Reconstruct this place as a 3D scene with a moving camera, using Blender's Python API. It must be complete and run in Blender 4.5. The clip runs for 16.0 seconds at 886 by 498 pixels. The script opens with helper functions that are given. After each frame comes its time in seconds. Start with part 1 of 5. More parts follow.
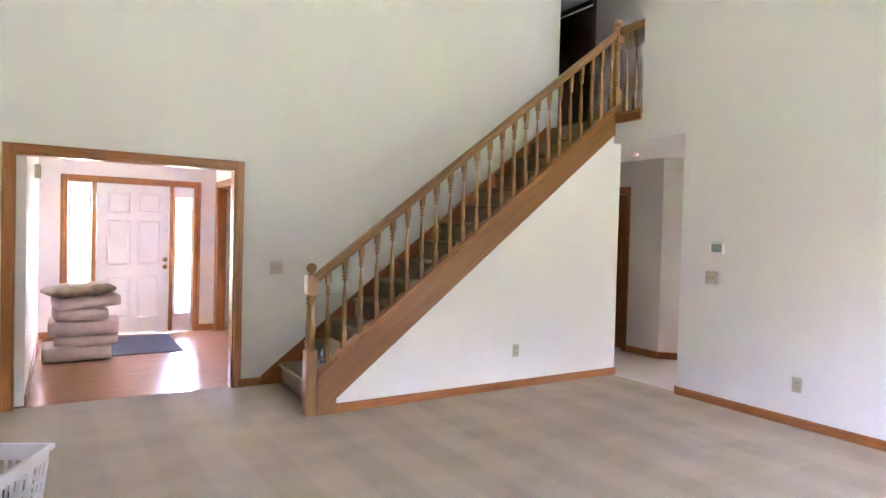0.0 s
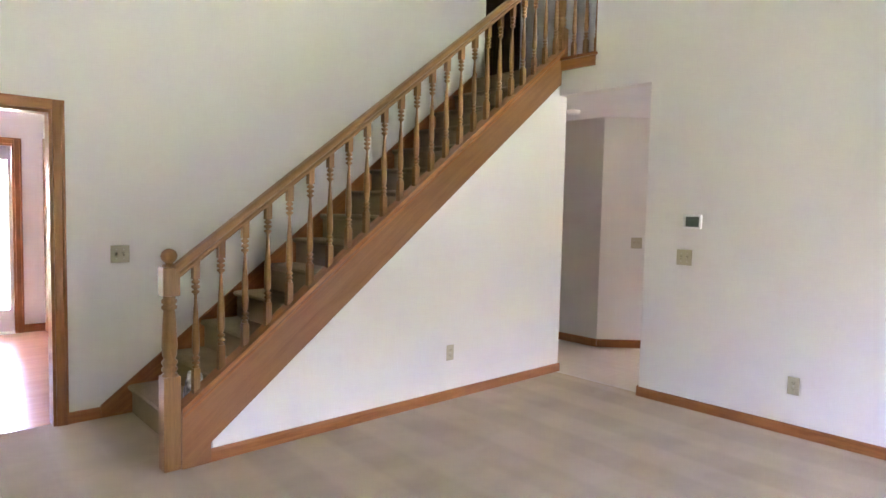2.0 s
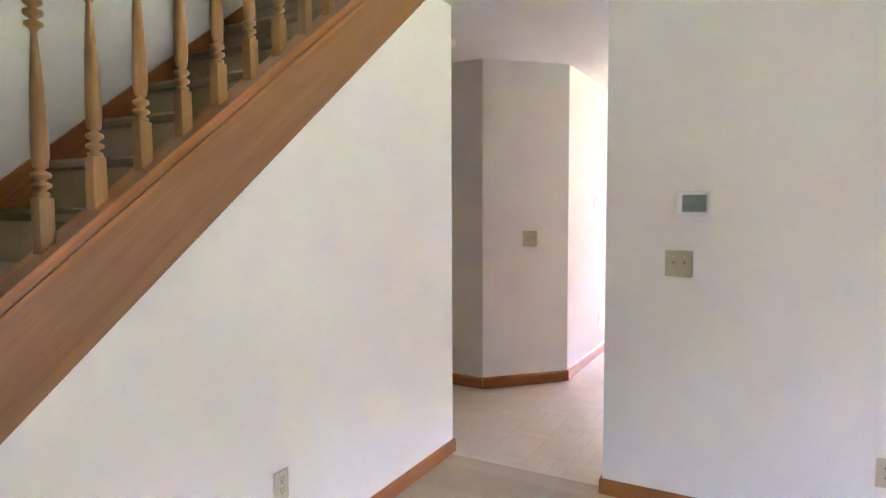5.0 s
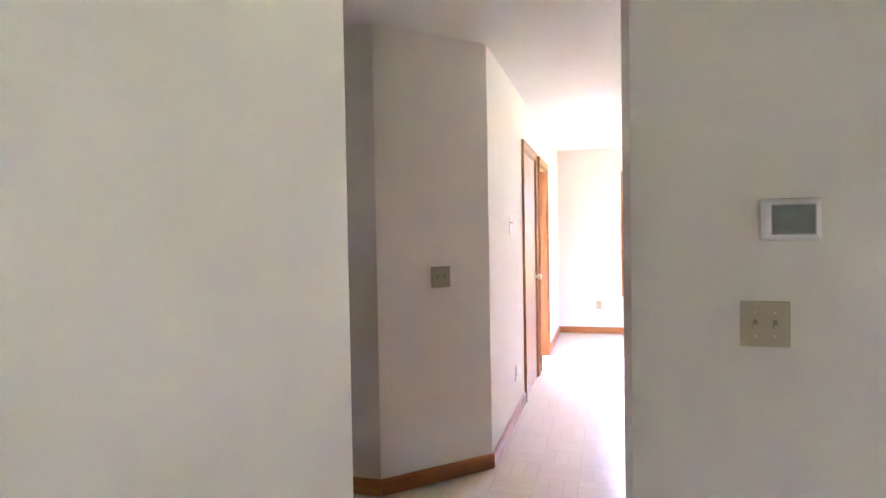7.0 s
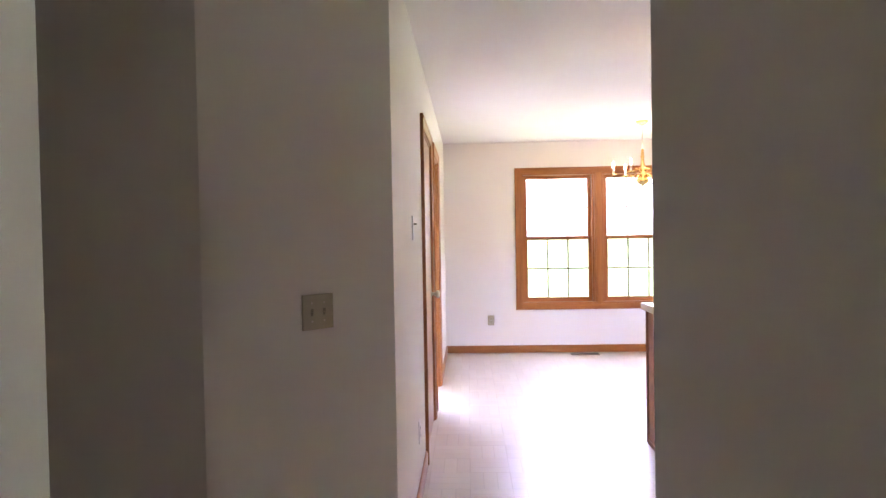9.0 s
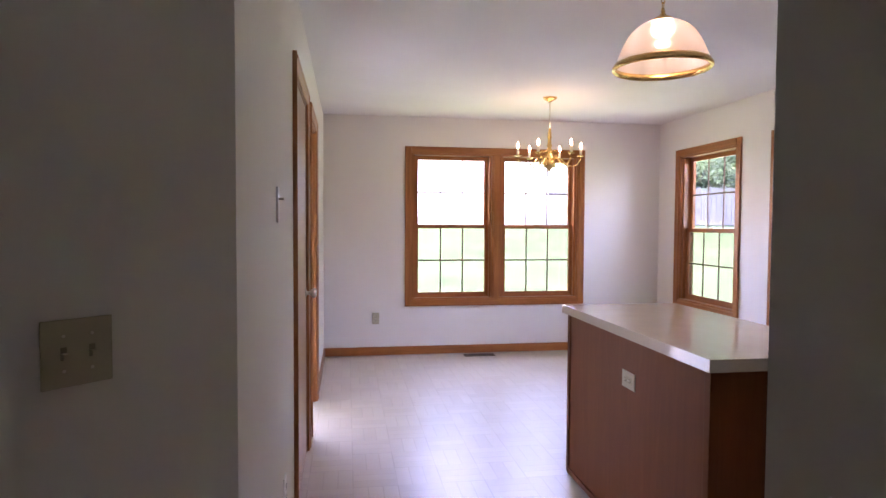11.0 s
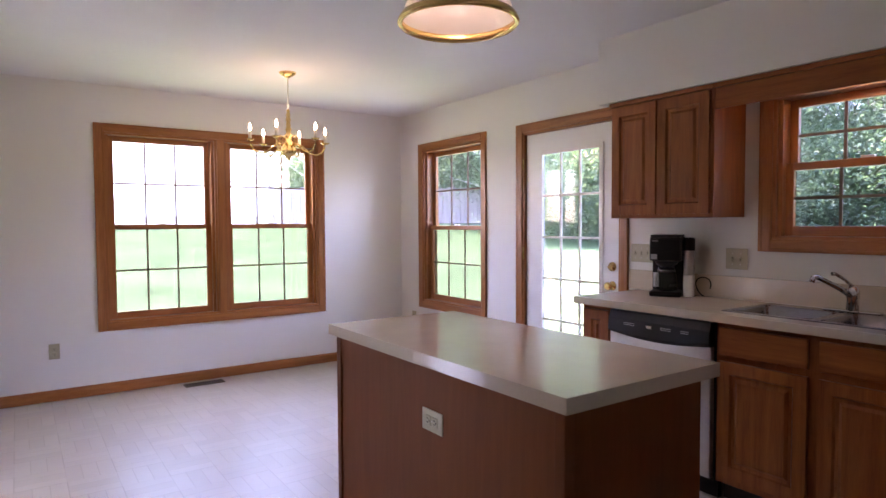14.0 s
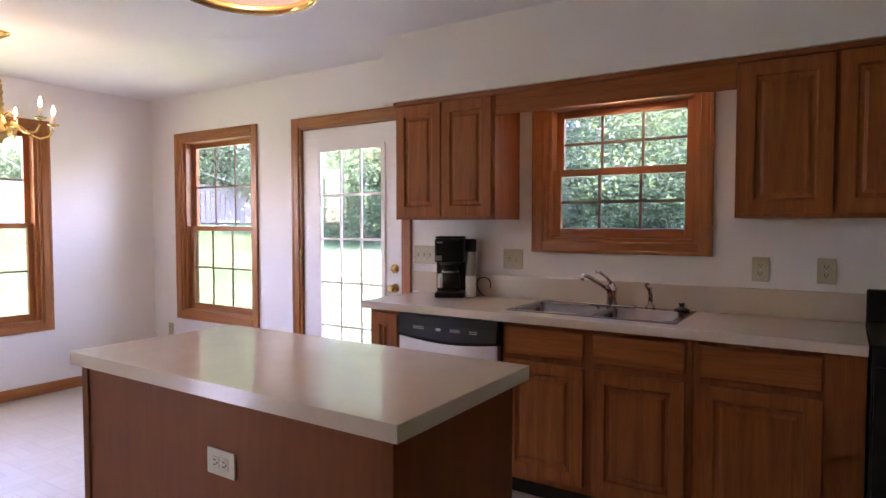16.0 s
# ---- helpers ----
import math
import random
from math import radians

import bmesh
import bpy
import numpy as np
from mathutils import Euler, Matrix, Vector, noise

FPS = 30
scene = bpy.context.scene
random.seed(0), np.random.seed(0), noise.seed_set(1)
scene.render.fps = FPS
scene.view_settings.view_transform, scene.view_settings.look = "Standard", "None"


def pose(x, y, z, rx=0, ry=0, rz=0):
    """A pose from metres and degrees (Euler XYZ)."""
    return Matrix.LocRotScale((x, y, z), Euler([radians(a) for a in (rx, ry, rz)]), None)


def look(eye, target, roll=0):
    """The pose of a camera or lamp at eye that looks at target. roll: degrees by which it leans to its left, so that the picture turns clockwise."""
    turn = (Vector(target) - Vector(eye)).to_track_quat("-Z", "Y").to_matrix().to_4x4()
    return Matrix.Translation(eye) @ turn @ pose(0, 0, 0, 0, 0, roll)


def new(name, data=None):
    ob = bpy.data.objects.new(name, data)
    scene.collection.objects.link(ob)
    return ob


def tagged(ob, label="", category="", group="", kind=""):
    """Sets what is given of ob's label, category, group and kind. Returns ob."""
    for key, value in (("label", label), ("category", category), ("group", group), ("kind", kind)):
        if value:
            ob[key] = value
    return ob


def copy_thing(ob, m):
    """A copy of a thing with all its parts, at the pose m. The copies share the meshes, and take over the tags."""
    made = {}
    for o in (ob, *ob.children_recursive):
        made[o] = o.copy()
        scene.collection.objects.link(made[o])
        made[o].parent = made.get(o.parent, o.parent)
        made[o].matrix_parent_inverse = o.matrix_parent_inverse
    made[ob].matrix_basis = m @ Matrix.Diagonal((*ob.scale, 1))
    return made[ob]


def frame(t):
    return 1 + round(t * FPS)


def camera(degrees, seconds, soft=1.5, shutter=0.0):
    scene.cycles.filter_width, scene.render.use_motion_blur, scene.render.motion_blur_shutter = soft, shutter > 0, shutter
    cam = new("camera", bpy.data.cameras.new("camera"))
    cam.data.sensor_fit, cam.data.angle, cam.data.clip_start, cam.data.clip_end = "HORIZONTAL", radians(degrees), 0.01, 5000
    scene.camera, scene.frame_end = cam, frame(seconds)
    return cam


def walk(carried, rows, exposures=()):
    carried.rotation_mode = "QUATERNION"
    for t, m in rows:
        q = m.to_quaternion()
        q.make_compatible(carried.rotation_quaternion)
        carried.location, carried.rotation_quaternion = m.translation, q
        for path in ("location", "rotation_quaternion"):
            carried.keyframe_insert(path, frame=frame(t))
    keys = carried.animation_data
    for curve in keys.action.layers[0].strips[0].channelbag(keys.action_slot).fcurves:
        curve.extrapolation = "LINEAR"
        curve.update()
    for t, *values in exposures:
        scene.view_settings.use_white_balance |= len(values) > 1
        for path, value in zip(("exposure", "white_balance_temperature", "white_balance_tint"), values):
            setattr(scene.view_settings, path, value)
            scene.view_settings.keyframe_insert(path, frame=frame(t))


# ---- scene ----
cam = camera(71.6, 16.0)
PATH = [
    (0, (-0.629, -0.007, 1.434), (0.431, 1.688, 1.389), 1.5),
    (0.5, (-0.531, 0.278, 1.434), (0.602, 1.925, 1.364), 1.8),
    (1, (-0.39, 0.535, 1.409), (0.806, 2.136, 1.323), 1.9),
    (1.5, (-0.235, 0.876, 1.424), (1.036, 2.417, 1.32), 1.6),
    (2, (-0.081, 1.231, 1.423), (1.27, 2.7, 1.298), 1.3),
    (2.5, (0.122, 1.544, 1.414), (1.547, 2.941, 1.275), 1.0),
    (3, (0.364, 1.891, 1.407), (1.869, 3.2, 1.259), 0.7),
    (3.5, (0.616, 2.161, 1.397), (2.187, 3.388, 1.239), 0.3),
    (4, (0.885, 2.449, 1.403), (2.515, 3.595, 1.237), 0.2),
    (4.5, (1.167, 2.726, 1.391), (2.853, 3.788, 1.229), 0.0),
    (4.7, (1.274, 2.828, 1.386), (2.987, 3.849, 1.231), -0.1),
    (7, (2.584, 3.735, 1.362), (4.513, 4.259, 1.312), -1.0),
    (7.5, (2.884, 3.896, 1.356), (4.85, 4.265, 1.326), -0.8),
    (8, (3.226, 3.998, 1.344), (5.21, 4.252, 1.325), -0.8),
    (10.3, (4.399, 4.207, 1.399), (6.39, 4.04, 1.312), -0.1),
    (10.5, (4.475, 4.209, 1.389), (6.461, 3.994, 1.301), 0.2),
    (11, (4.692, 4.171, 1.348), (6.667, 3.862, 1.267), 0.3),
    (11.5, (4.882, 4.2, 1.349), (6.825, 3.73, 1.274), 0.3),
    (12, (5.037, 4.22, 1.346), (6.939, 3.607, 1.275), 0.2),
    (12.5, (5.176, 4.193, 1.335), (7.039, 3.468, 1.264), -0.0),
    (13, (5.318, 4.178, 1.338), (7.109, 3.291, 1.268), -0.3),
    (13.5, (5.404, 4.148, 1.338), (7.125, 3.133, 1.261), -0.3),
    (14, (5.472, 4.094, 1.337), (7.113, 2.955, 1.255), -0.3),
    (14.5, (5.566, 4.066, 1.336), (7.079, 2.761, 1.258), 0.0),
    (15, (5.646, 4.057, 1.348), (7.002, 2.589, 1.272), 0.1),
    (15.5, (5.692, 4.055, 1.35), (6.91, 2.471, 1.271), 0.1),
    (16, (5.724, 4.04, 1.342), (6.816, 2.366, 1.259), 0.0),
]
EXPOSURES = [(0, 8.05, 6950, 52), (4.7, 8.05, 6950, 51), (7.0, 7.5, 7150, 50), (8.2, 7.05, 7300, 49), (10.3, 5.65, 7000, 49), (12, 5.4, 6950, 49), (14.5, 5.2, 6850, 48), (16, 5.6, 7050, 48)]
walk(cam, [(t, look(eye, target, roll)) for t, eye, target, roll in PATH], EXPOSURES)


# ---- world, sun, lamps ----
SUN_EL, SUN_AZ = 74.0, 4.0        # degrees; azimuth from +x towards +y
world = bpy.data.worlds.new("world")
scene.world = world
world.use_nodes = True
wn = world.node_tree
sky = wn.nodes.new("ShaderNodeTexSky")
sky.sky_type, sky.sun_disc = "NISHITA", False
sky.sun_elevation, sky.sun_rotation = radians(SUN_EL), radians(90 - SUN_AZ)
wn.nodes["Background"].inputs["Strength"].default_value = 0.15
wn.links.new(sky.outputs[0], wn.nodes["Background"].inputs["Color"])

sun = new("sun", bpy.data.lights.new("sun", "SUN"))
sun.data.energy, sun.data.angle, sun.data.color = 2.3, radians(0.6), (1.0, 0.95, 0.88)
sd = Vector((math.cos(radians(SUN_EL)) * math.cos(radians(SUN_AZ)), math.cos(radians(SUN_EL)) * math.sin(radians(SUN_AZ)), math.sin(radians(SUN_EL))))
sun.matrix_world = look(tuple(sd * 30), (0, 0, 0))


def bulb_lamp(name, at, power, color=(1.0, 0.72, 0.45), radius=0.02):
    lamp = new(name, bpy.data.lights.new(name, "POINT"))
    lamp.data.energy, lamp.data.color, lamp.data.shadow_soft_size = power, color, radius
    lamp.location = at
    return lamp


bulb_lamp("pendant_bulb", (7.205, 2.822, 2.085), 0.012)
bulb_lamp("chandelier_glow", (9.815, 2.445, 2.12), 0.07, radius=0.12)


# ---- materials ----
def material(name, base, rough=0.5, metal=0.0, var=0.06, scale=6.0, fine=0.0, fine_scale=120.0, bump=0.0, bump_scale=200.0, spec=0.5):
    """A surface with broad mottling, fine grain and relief."""
    m = bpy.data.materials.new(name)
    m.use_nodes = True
    nt = m.node_tree
    b = nt.nodes["Principled BSDF"]
    b.inputs["Roughness"].default_value, b.inputs["Metallic"].default_value = rough, metal
    b.inputs["Specular IOR Level"].default_value = spec
    co = nt.nodes.new("ShaderNodeTexCoord")
    def noise_tex(s, detail):
        n = nt.nodes.new("ShaderNodeTexNoise")
        n.inputs["Scale"].default_value, n.inputs["Detail"].default_value = s, detail
        nt.links.new(co.outputs["Object"], n.inputs["Vector"])
        return n
    n1 = noise_tex(scale, 4)
    ramp = nt.nodes.new("ShaderNodeValToRGB")
    ramp.color_ramp.elements[0].position, ramp.color_ramp.elements[1].position = 0.3, 0.7
    ramp.color_ramp.elements[0].color = (*[c * (1 - var) for c in base], 1)
    ramp.color_ramp.elements[1].color = (*[min(1, c * (1 + var)) for c in base], 1)
    nt.links.new(n1.outputs["Fac"], ramp.inputs["Fac"])
    col = ramp.outputs["Color"]
    if fine:
        n2 = noise_tex(fine_scale, 3)
        mr = nt.nodes.new("ShaderNodeMapRange")
        mr.inputs["From Min"].default_value, mr.inputs["From Max"].default_value = 0.25, 0.75
        mr.inputs["To Min"].default_value, mr.inputs["To Max"].default_value = 1 - fine, 1 + fine
        nt.links.new(n2.outputs["Fac"], mr.inputs["Value"])
        mx = nt.nodes.new("ShaderNodeVectorMath")
        mx.operation = "SCALE"
        nt.links.new(col, mx.inputs[0])
        nt.links.new(mr.outputs[0], mx.inputs["Scale"])
        col = mx.outputs[0]
    nt.links.new(col, b.inputs["Base Color"])
    if bump:
        n3 = noise_tex(bump_scale, 3)
        bp = nt.nodes.new("ShaderNodeBump")
        bp.inputs["Strength"].default_value, bp.inputs["Distance"].default_value = bump, 0.004
        nt.links.new(n3.outputs["Fac"], bp.inputs["Height"])
        nt.links.new(bp.outputs[0], b.inputs["Normal"])
    return m


def wood(name, dark, light, axis, rough=0.35, grain=1.0, spec=0.4):
    """Oak: cathedral figure and pores drawn out along one local axis, a shade of its own for each piece."""
    m = bpy.data.materials.new(name)
    m.use_nodes = True
    nt = m.node_tree
    b = nt.nodes["Principled BSDF"]
    co = nt.nodes.new("ShaderNodeTexCoord")
    info = nt.nodes.new("ShaderNodeObjectInfo")
    off = nt.nodes.new("ShaderNodeVectorMath")
    off.operation = "SCALE"
    off.inputs[0].default_value = (7.0, 5.0, 9.0)
    nt.links.new(info.outputs["Random"], off.inputs["Scale"])
    add = nt.nodes.new("ShaderNodeVectorMath")
    nt.links.new(co.outputs["Object"], add.inputs[0])
    nt.links.new(off.outputs[0], add.inputs[1])
    def stretched(along, across):
        mp = nt.nodes.new("ShaderNodeMapping")
        mp.inputs["Scale"].default_value = [along if k == axis else across for k in range(3)]
        nt.links.new(add.outputs[0], mp.inputs["Vector"])
        return mp
    n1 = nt.nodes.new("ShaderNodeTexNoise")
    n1.inputs["Scale"].default_value, n1.inputs["Detail"].default_value, n1.inputs["Distortion"].default_value = 1.0, 5, 1.2
    nt.links.new(stretched(1.6 * grain, 22 * grain).outputs[0], n1.inputs["Vector"])
    n2 = nt.nodes.new("ShaderNodeTexNoise")
    n2.inputs["Scale"].default_value, n2.inputs["Detail"].default_value = 1.0, 3
    nt.links.new(stretched(14 * grain, 420 * grain).outputs[0], n2.inputs["Vector"])
    mixf = nt.nodes.new("ShaderNodeMath")
    mixf.operation = "MULTIPLY_ADD"
    mixf.inputs[1].default_value = 0.45
    nt.links.new(n2.outputs["Fac"], mixf.inputs[0])
    half = nt.nodes.new("ShaderNodeMath")
    half.operation = "MULTIPLY"
    half.inputs[1].default_value = 0.75
    nt.links.new(n1.outputs["Fac"], half.inputs[0])
    nt.links.new(half.outputs[0], mixf.inputs[2])
    ramp = nt.nodes.new("ShaderNodeValToRGB")
    ramp.color_ramp.elements[0].position, ramp.color_ramp.elements[1].position = 0.38, 0.82
    ramp.color_ramp.elements[0].color, ramp.color_ramp.elements[1].color = (*dark, 1), (*light, 1)
    nt.links.new(mixf.outputs[0], ramp.inputs["Fac"])
    tone = nt.nodes.new("ShaderNodeMapRange")
    tone.inputs["To Min"].default_value, tone.inputs["To Max"].default_value = 0.9, 1.1
    nt.links.new(info.outputs["Random"], tone.inputs["Value"])
    sc = nt.nodes.new("ShaderNodeVectorMath")
    sc.operation = "SCALE"
    nt.links.new(ramp.outputs["Color"], sc.inputs[0])
    nt.links.new(tone.outputs[0], sc.inputs["Scale"])
    nt.links.new(sc.outputs[0], b.inputs["Base Color"])
    b.inputs["Roughness"].default_value = rough
    b.inputs["Specular IOR Level"].default_value = spec
    bp = nt.nodes.new("ShaderNodeBump")
    bp.inputs["Strength"].default_value, bp.inputs["Distance"].default_value = 0.15, 0.002
    nt.links.new(mixf.outputs[0], bp.inputs["Height"])
    nt.links.new(bp.outputs[0], b.inputs["Normal"])
    return m


def glow(name, color, strength):
    m = bpy.data.materials.new(name)
    m.use_nodes = True
    b = m.node_tree.nodes["Principled BSDF"]
    b.inputs["Base Color"].default_value = (*color, 1)
    b.inputs["Emission Color"].default_value = (*color, 1)
    b.inputs["Emission Strength"].default_value = strength
    return m


def clear_glass(name, rough=0.0, tint=(1, 1, 1)):
    m = bpy.data.materials.new(name)
    m.use_nodes = True
    nt = m.node_tree
    nt.nodes.remove(nt.nodes["Principled BSDF"])
    tr, gl, mix, fr = (nt.nodes.new(k) for k in ("ShaderNodeBsdfTransparent", "ShaderNodeBsdfGlossy", "ShaderNodeMixShader", "ShaderNodeLayerWeight"))
    tr.inputs["Color"].default_value = (*tint, 1)
    gl.inputs["Roughness"].default_value = 0.02 + rough
    fr.inputs["Blend"].default_value = 0.5
    pw, sc = nt.nodes.new("ShaderNodeMath"), nt.nodes.new("ShaderNodeMath")
    pw.operation, sc.operation = "POWER", "MULTIPLY_ADD"
    pw.inputs[1].default_value, sc.inputs[1].default_value, sc.inputs[2].default_value = 4.0, 0.5, 0.03
    nt.links.new(fr.outputs["Facing"], pw.inputs[0])
    nt.links.new(pw.outputs[0], sc.inputs[0])
    nt.links.new(sc.outputs[0], mix.inputs[0])
    nt.links.new(tr.outputs[0], mix.inputs[1])
    nt.links.new(gl.outputs[0], mix.inputs[2])
    nt.links.new(mix.outputs[0], nt.nodes["Material Output"].inputs["Surface"])
    return m


PAINT = material("wall_paint", (0.79, 0.762, 0.716), 0.75, var=0.012, scale=1.5, bump=0.08, bump_scale=260, spec=0.25)
CEIL = material("ceiling_paint", (0.80, 0.78, 0.77), 0.9, var=0.015, scale=3, bump=0.35, bump_scale=90, spec=0.2)
CARPET = material("carpet", (0.46, 0.37, 0.275), 0.95, var=0.07, scale=2.6, fine=0.16, fine_scale=170, bump=0.8, bump_scale=220, spec=0.1)
cn = CARPET.node_tree
cb = cn.nodes["Principled BSDF"]
nap_map, nap, nap_range, nap_mul = (cn.nodes.new(k) for k in ("ShaderNodeMapping", "ShaderNodeTexNoise", "ShaderNodeMapRange", "ShaderNodeVectorMath"))
nap_map.inputs["Rotation"].default_value, nap_map.inputs["Scale"].default_value = (0, 0, 0.5), (0.7, 3.2, 1)
nap.inputs["Scale"].default_value, nap.inputs["Detail"].default_value, nap.inputs["Distortion"].default_value = 1.3, 3, 0.8
nap_range.inputs["From Min"].default_value, nap_range.inputs["From Max"].default_value = 0.42, 0.58
nap_range.inputs["To Min"].default_value, nap_range.inputs["To Max"].default_value = 0.98, 1.02
nap_mul.operation = "SCALE"
cn.links.new(cn.nodes["Texture Coordinate"].outputs["Object"], nap_map.inputs["Vector"])
cn.links.new(nap_map.outputs[0], nap.inputs["Vector"])
cn.links.new(nap.outputs["Fac"], nap_range.inputs["Value"])
cn.links.new(cb.inputs["Base Color"].links[0].from_socket, nap_mul.inputs[0])
cn.links.new(nap_range.outputs[0], nap_mul.inputs["Scale"])
cn.links.new(nap_mul.outputs[0], cb.inputs["Base Color"])
wave, wave_range, wave_mask, wave_mix, wave_mul = (cn.nodes.new(k) for k in ("ShaderNodeTexWave", "ShaderNodeMapRange", "ShaderNodeTexNoise", "ShaderNodeMath", "ShaderNodeVectorMath"))
wave.wave_type, wave.bands_direction = "BANDS", "X"
for key, v in (("Scale", 0.62), ("Distortion", 2.2), ("Detail", 1.0), ("Detail Scale", 0.5)):
    wave.inputs[key].default_value = v
wave_range.inputs["From Min"].default_value, wave_range.inputs["From Max"].default_value = 0.35, 0.65
wave_range.inputs["To Min"].default_value, wave_range.inputs["To Max"].default_value = -0.085, 0.085
wave_mask.inputs["Scale"].default_value, wave_mask.inputs["Detail"].default_value = 0.9, 2
wave_mix.operation, wave_mul.operation = "MULTIPLY_ADD", "SCALE"
wave_mix.inputs[2].default_value = 1.0
cn.links.new(cn.nodes["Texture Coordinate"].outputs["Object"], wave.inputs["Vector"])
cn.links.new(cn.nodes["Texture Coordinate"].outputs["Object"], wave_mask.inputs["Vector"])
cn.links.new(wave.outputs["Fac"], wave_range.inputs["Value"])
cn.links.new(wave_range.outputs[0], wave_mix.inputs[0])
cn.links.new(wave_mask.outputs["Fac"], wave_mix.inputs[1])
cn.links.new(nap_mul.outputs[0], wave_mul.inputs[0])
cn.links.new(wave_mix.outputs[0], wave_mul.inputs["Scale"])
cn.links.new(wave_mul.outputs[0], cb.inputs["Base Color"])
STEP_CARPET = material("stair_carpet", (0.31, 0.235, 0.155), 0.95, var=0.10, scale=5, fine=0.2, fine_scale=190, bump=0.9, bump_scale=220, spec=0.1)
OAK_D, OAK_L = (0.25, 0.078, 0.020), (0.44, 0.165, 0.045)
OAK = [wood("oak_" + a, OAK_D, OAK_L, k) for k, a in enumerate("xyz")]
RAIL_D, RAIL_L = (0.22, 0.100, 0.034), (0.385, 0.195, 0.074)
RAILW = [wood("stair_oak_" + a, RAIL_D, RAIL_L, k) for k, a in enumerate("xyz")]
CAB_D, CAB_L = (0.205, 0.055, 0.013), (0.37, 0.118, 0.028)
CAB = [wood("cabinet_oak_" + a, CAB_D, CAB_L, k, rough=0.42, spec=0.25) for k, a in enumerate("xyz")]
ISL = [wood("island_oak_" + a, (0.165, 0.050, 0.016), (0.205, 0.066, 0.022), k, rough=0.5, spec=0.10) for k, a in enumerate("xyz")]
WHITE = material("white_paint", (0.80, 0.77, 0.75), 0.4, var=0.01)
IVORY = material("ivory_plastic", (0.47, 0.42, 0.29), 0.4, var=0.02)
WHITE_PL = material("white_plastic", (0.86, 0.86, 0.86), 0.35, var=0.01)
BLACK_PL = material("black_plastic", (0.010, 0.010, 0.011), 0.42, var=0.05, spec=0.3)
# near-black; for slots and toe kicks the recess shade is in this colour
DARK = material("recess_dark", (0.03, 0.028, 0.025), 0.6)
# darkened ivory, painted shade for the opening round a switch toggle
SLOT_SHADE = material("slot_shade", (0.26, 0.23, 0.16), 0.6)
BRASS = material("brass", (0.80, 0.56, 0.22), 0.22, 1.0, var=0.04, scale=20)
NICKEL = material("satin_nickel", (0.70, 0.66, 0.58), 0.28, 1.0, var=0.03, scale=20)
CHROME = material("chrome", (0.62, 0.62, 0.64), 0.14, 1.0, var=0.03, scale=20)
STEEL = material("stainless_steel", (0.24, 0.24, 0.26), 0.26, 1.0, var=0.05, scale=30)
LAMINATE = material("laminate", (0.60, 0.50, 0.39), 0.13, var=0.03, scale=8, fine=0.06, fine_scale=300, spec=0.6)
GLASS = clear_glass("door_glass")
SCREEN_GLASS = clear_glass("screened_glass", tint=(0.44, 0.475, 0.47))
SHADED_GLASS = clear_glass("shaded_glass", tint=(0.66, 0.70, 0.72))
GRILLE = material("grille_bar", (0.16, 0.085, 0.045), 0.5)


# ---- mesh helpers ----
def box(bm, x0, x1, y0, y1, z0, z1, bevel=0.0):
    vs = [bm.verts.new((x, y, z)) for z in (z0, z1) for y in (y0, y1) for x in (x0, x1)]
    fs = [bm.faces.new([vs[i] for i in f]) for f in ((0, 2, 3, 1), (4, 5, 7, 6), (0, 1, 5, 4), (2, 6, 7, 3), (0, 4, 6, 2), (1, 3, 7, 5))]
    if bevel:
        es = {e for f in fs for e in f.edges}
        bmesh.ops.bevel(bm, geom=list(es), offset=bevel, segments=2, affect="EDGES", profile=0.6)
    return bm


def boxed(*a, bevel=0.0):
    return box(bmesh.new(), *a, bevel=bevel)


def lathe(bm, profile, seg=20, at=(0, 0, 0)):
    """Turns (radius, height) pairs about z."""
    rings = []
    for r, z in profile:
        rings.append([bm.verts.new((at[0] + r * math.cos(2 * math.pi * k / seg), at[1] + r * math.sin(2 * math.pi * k / seg), at[2] + z)) for k in range(seg)])
    for a, b in zip(rings, rings[1:]):
        for k in range(seg):
            bm.faces.new((a[k], a[(k + 1) % seg], b[(k + 1) % seg], b[k])).smooth = True
    bm.faces.new(rings[0][::-1])
    bm.faces.new(rings[-1])
    return bm


def tube(bm, pts, r, seg=10):
    """A round bar along points."""
    pts = [Vector(p) for p in pts]
    rings = []
    up = Vector((0, 0, 1))
    for i, p in enumerate(pts):
        d = (pts[min(i + 1, len(pts) - 1)] - pts[max(i - 1, 0)]).normalized()
        s = d.cross(up) if abs(d.dot(up)) < 0.98 else d.cross(Vector((1, 0, 0)))
        s.normalize()
        u = s.cross(d)
        rad = r[i] if isinstance(r, (list, tuple)) else r
        rings.append([bm.verts.new(p + rad * (math.cos(2 * math.pi * k / seg) * s + math.sin(2 * math.pi * k / seg) * u)) for k in range(seg)])
    for a, b in zip(rings, rings[1:]):
        for k in range(seg):
            bm.faces.new((a[k], a[(k + 1) % seg], b[(k + 1) % seg], b[k])).smooth = True
    bm.faces.new(rings[0][::-1])
    bm.faces.new(rings[-1])
    return bm


def prism(bm, outline, y0, y1):
    """Extrudes an outline of (x, z) points from y0 to y1."""
    a = [bm.verts.new((x, y0, z)) for x, z in outline]
    b = [bm.verts.new((x, y1, z)) for x, z in outline]
    n = len(outline)
    bm.faces.new(a)
    bm.faces.new(b[::-1])
    for k in range(n):
        bm.faces.new((a[k], b[k], b[(k + 1) % n], a[(k + 1) % n]))
    bmesh.ops.recalc_face_normals(bm, faces=bm.faces)
    return bm


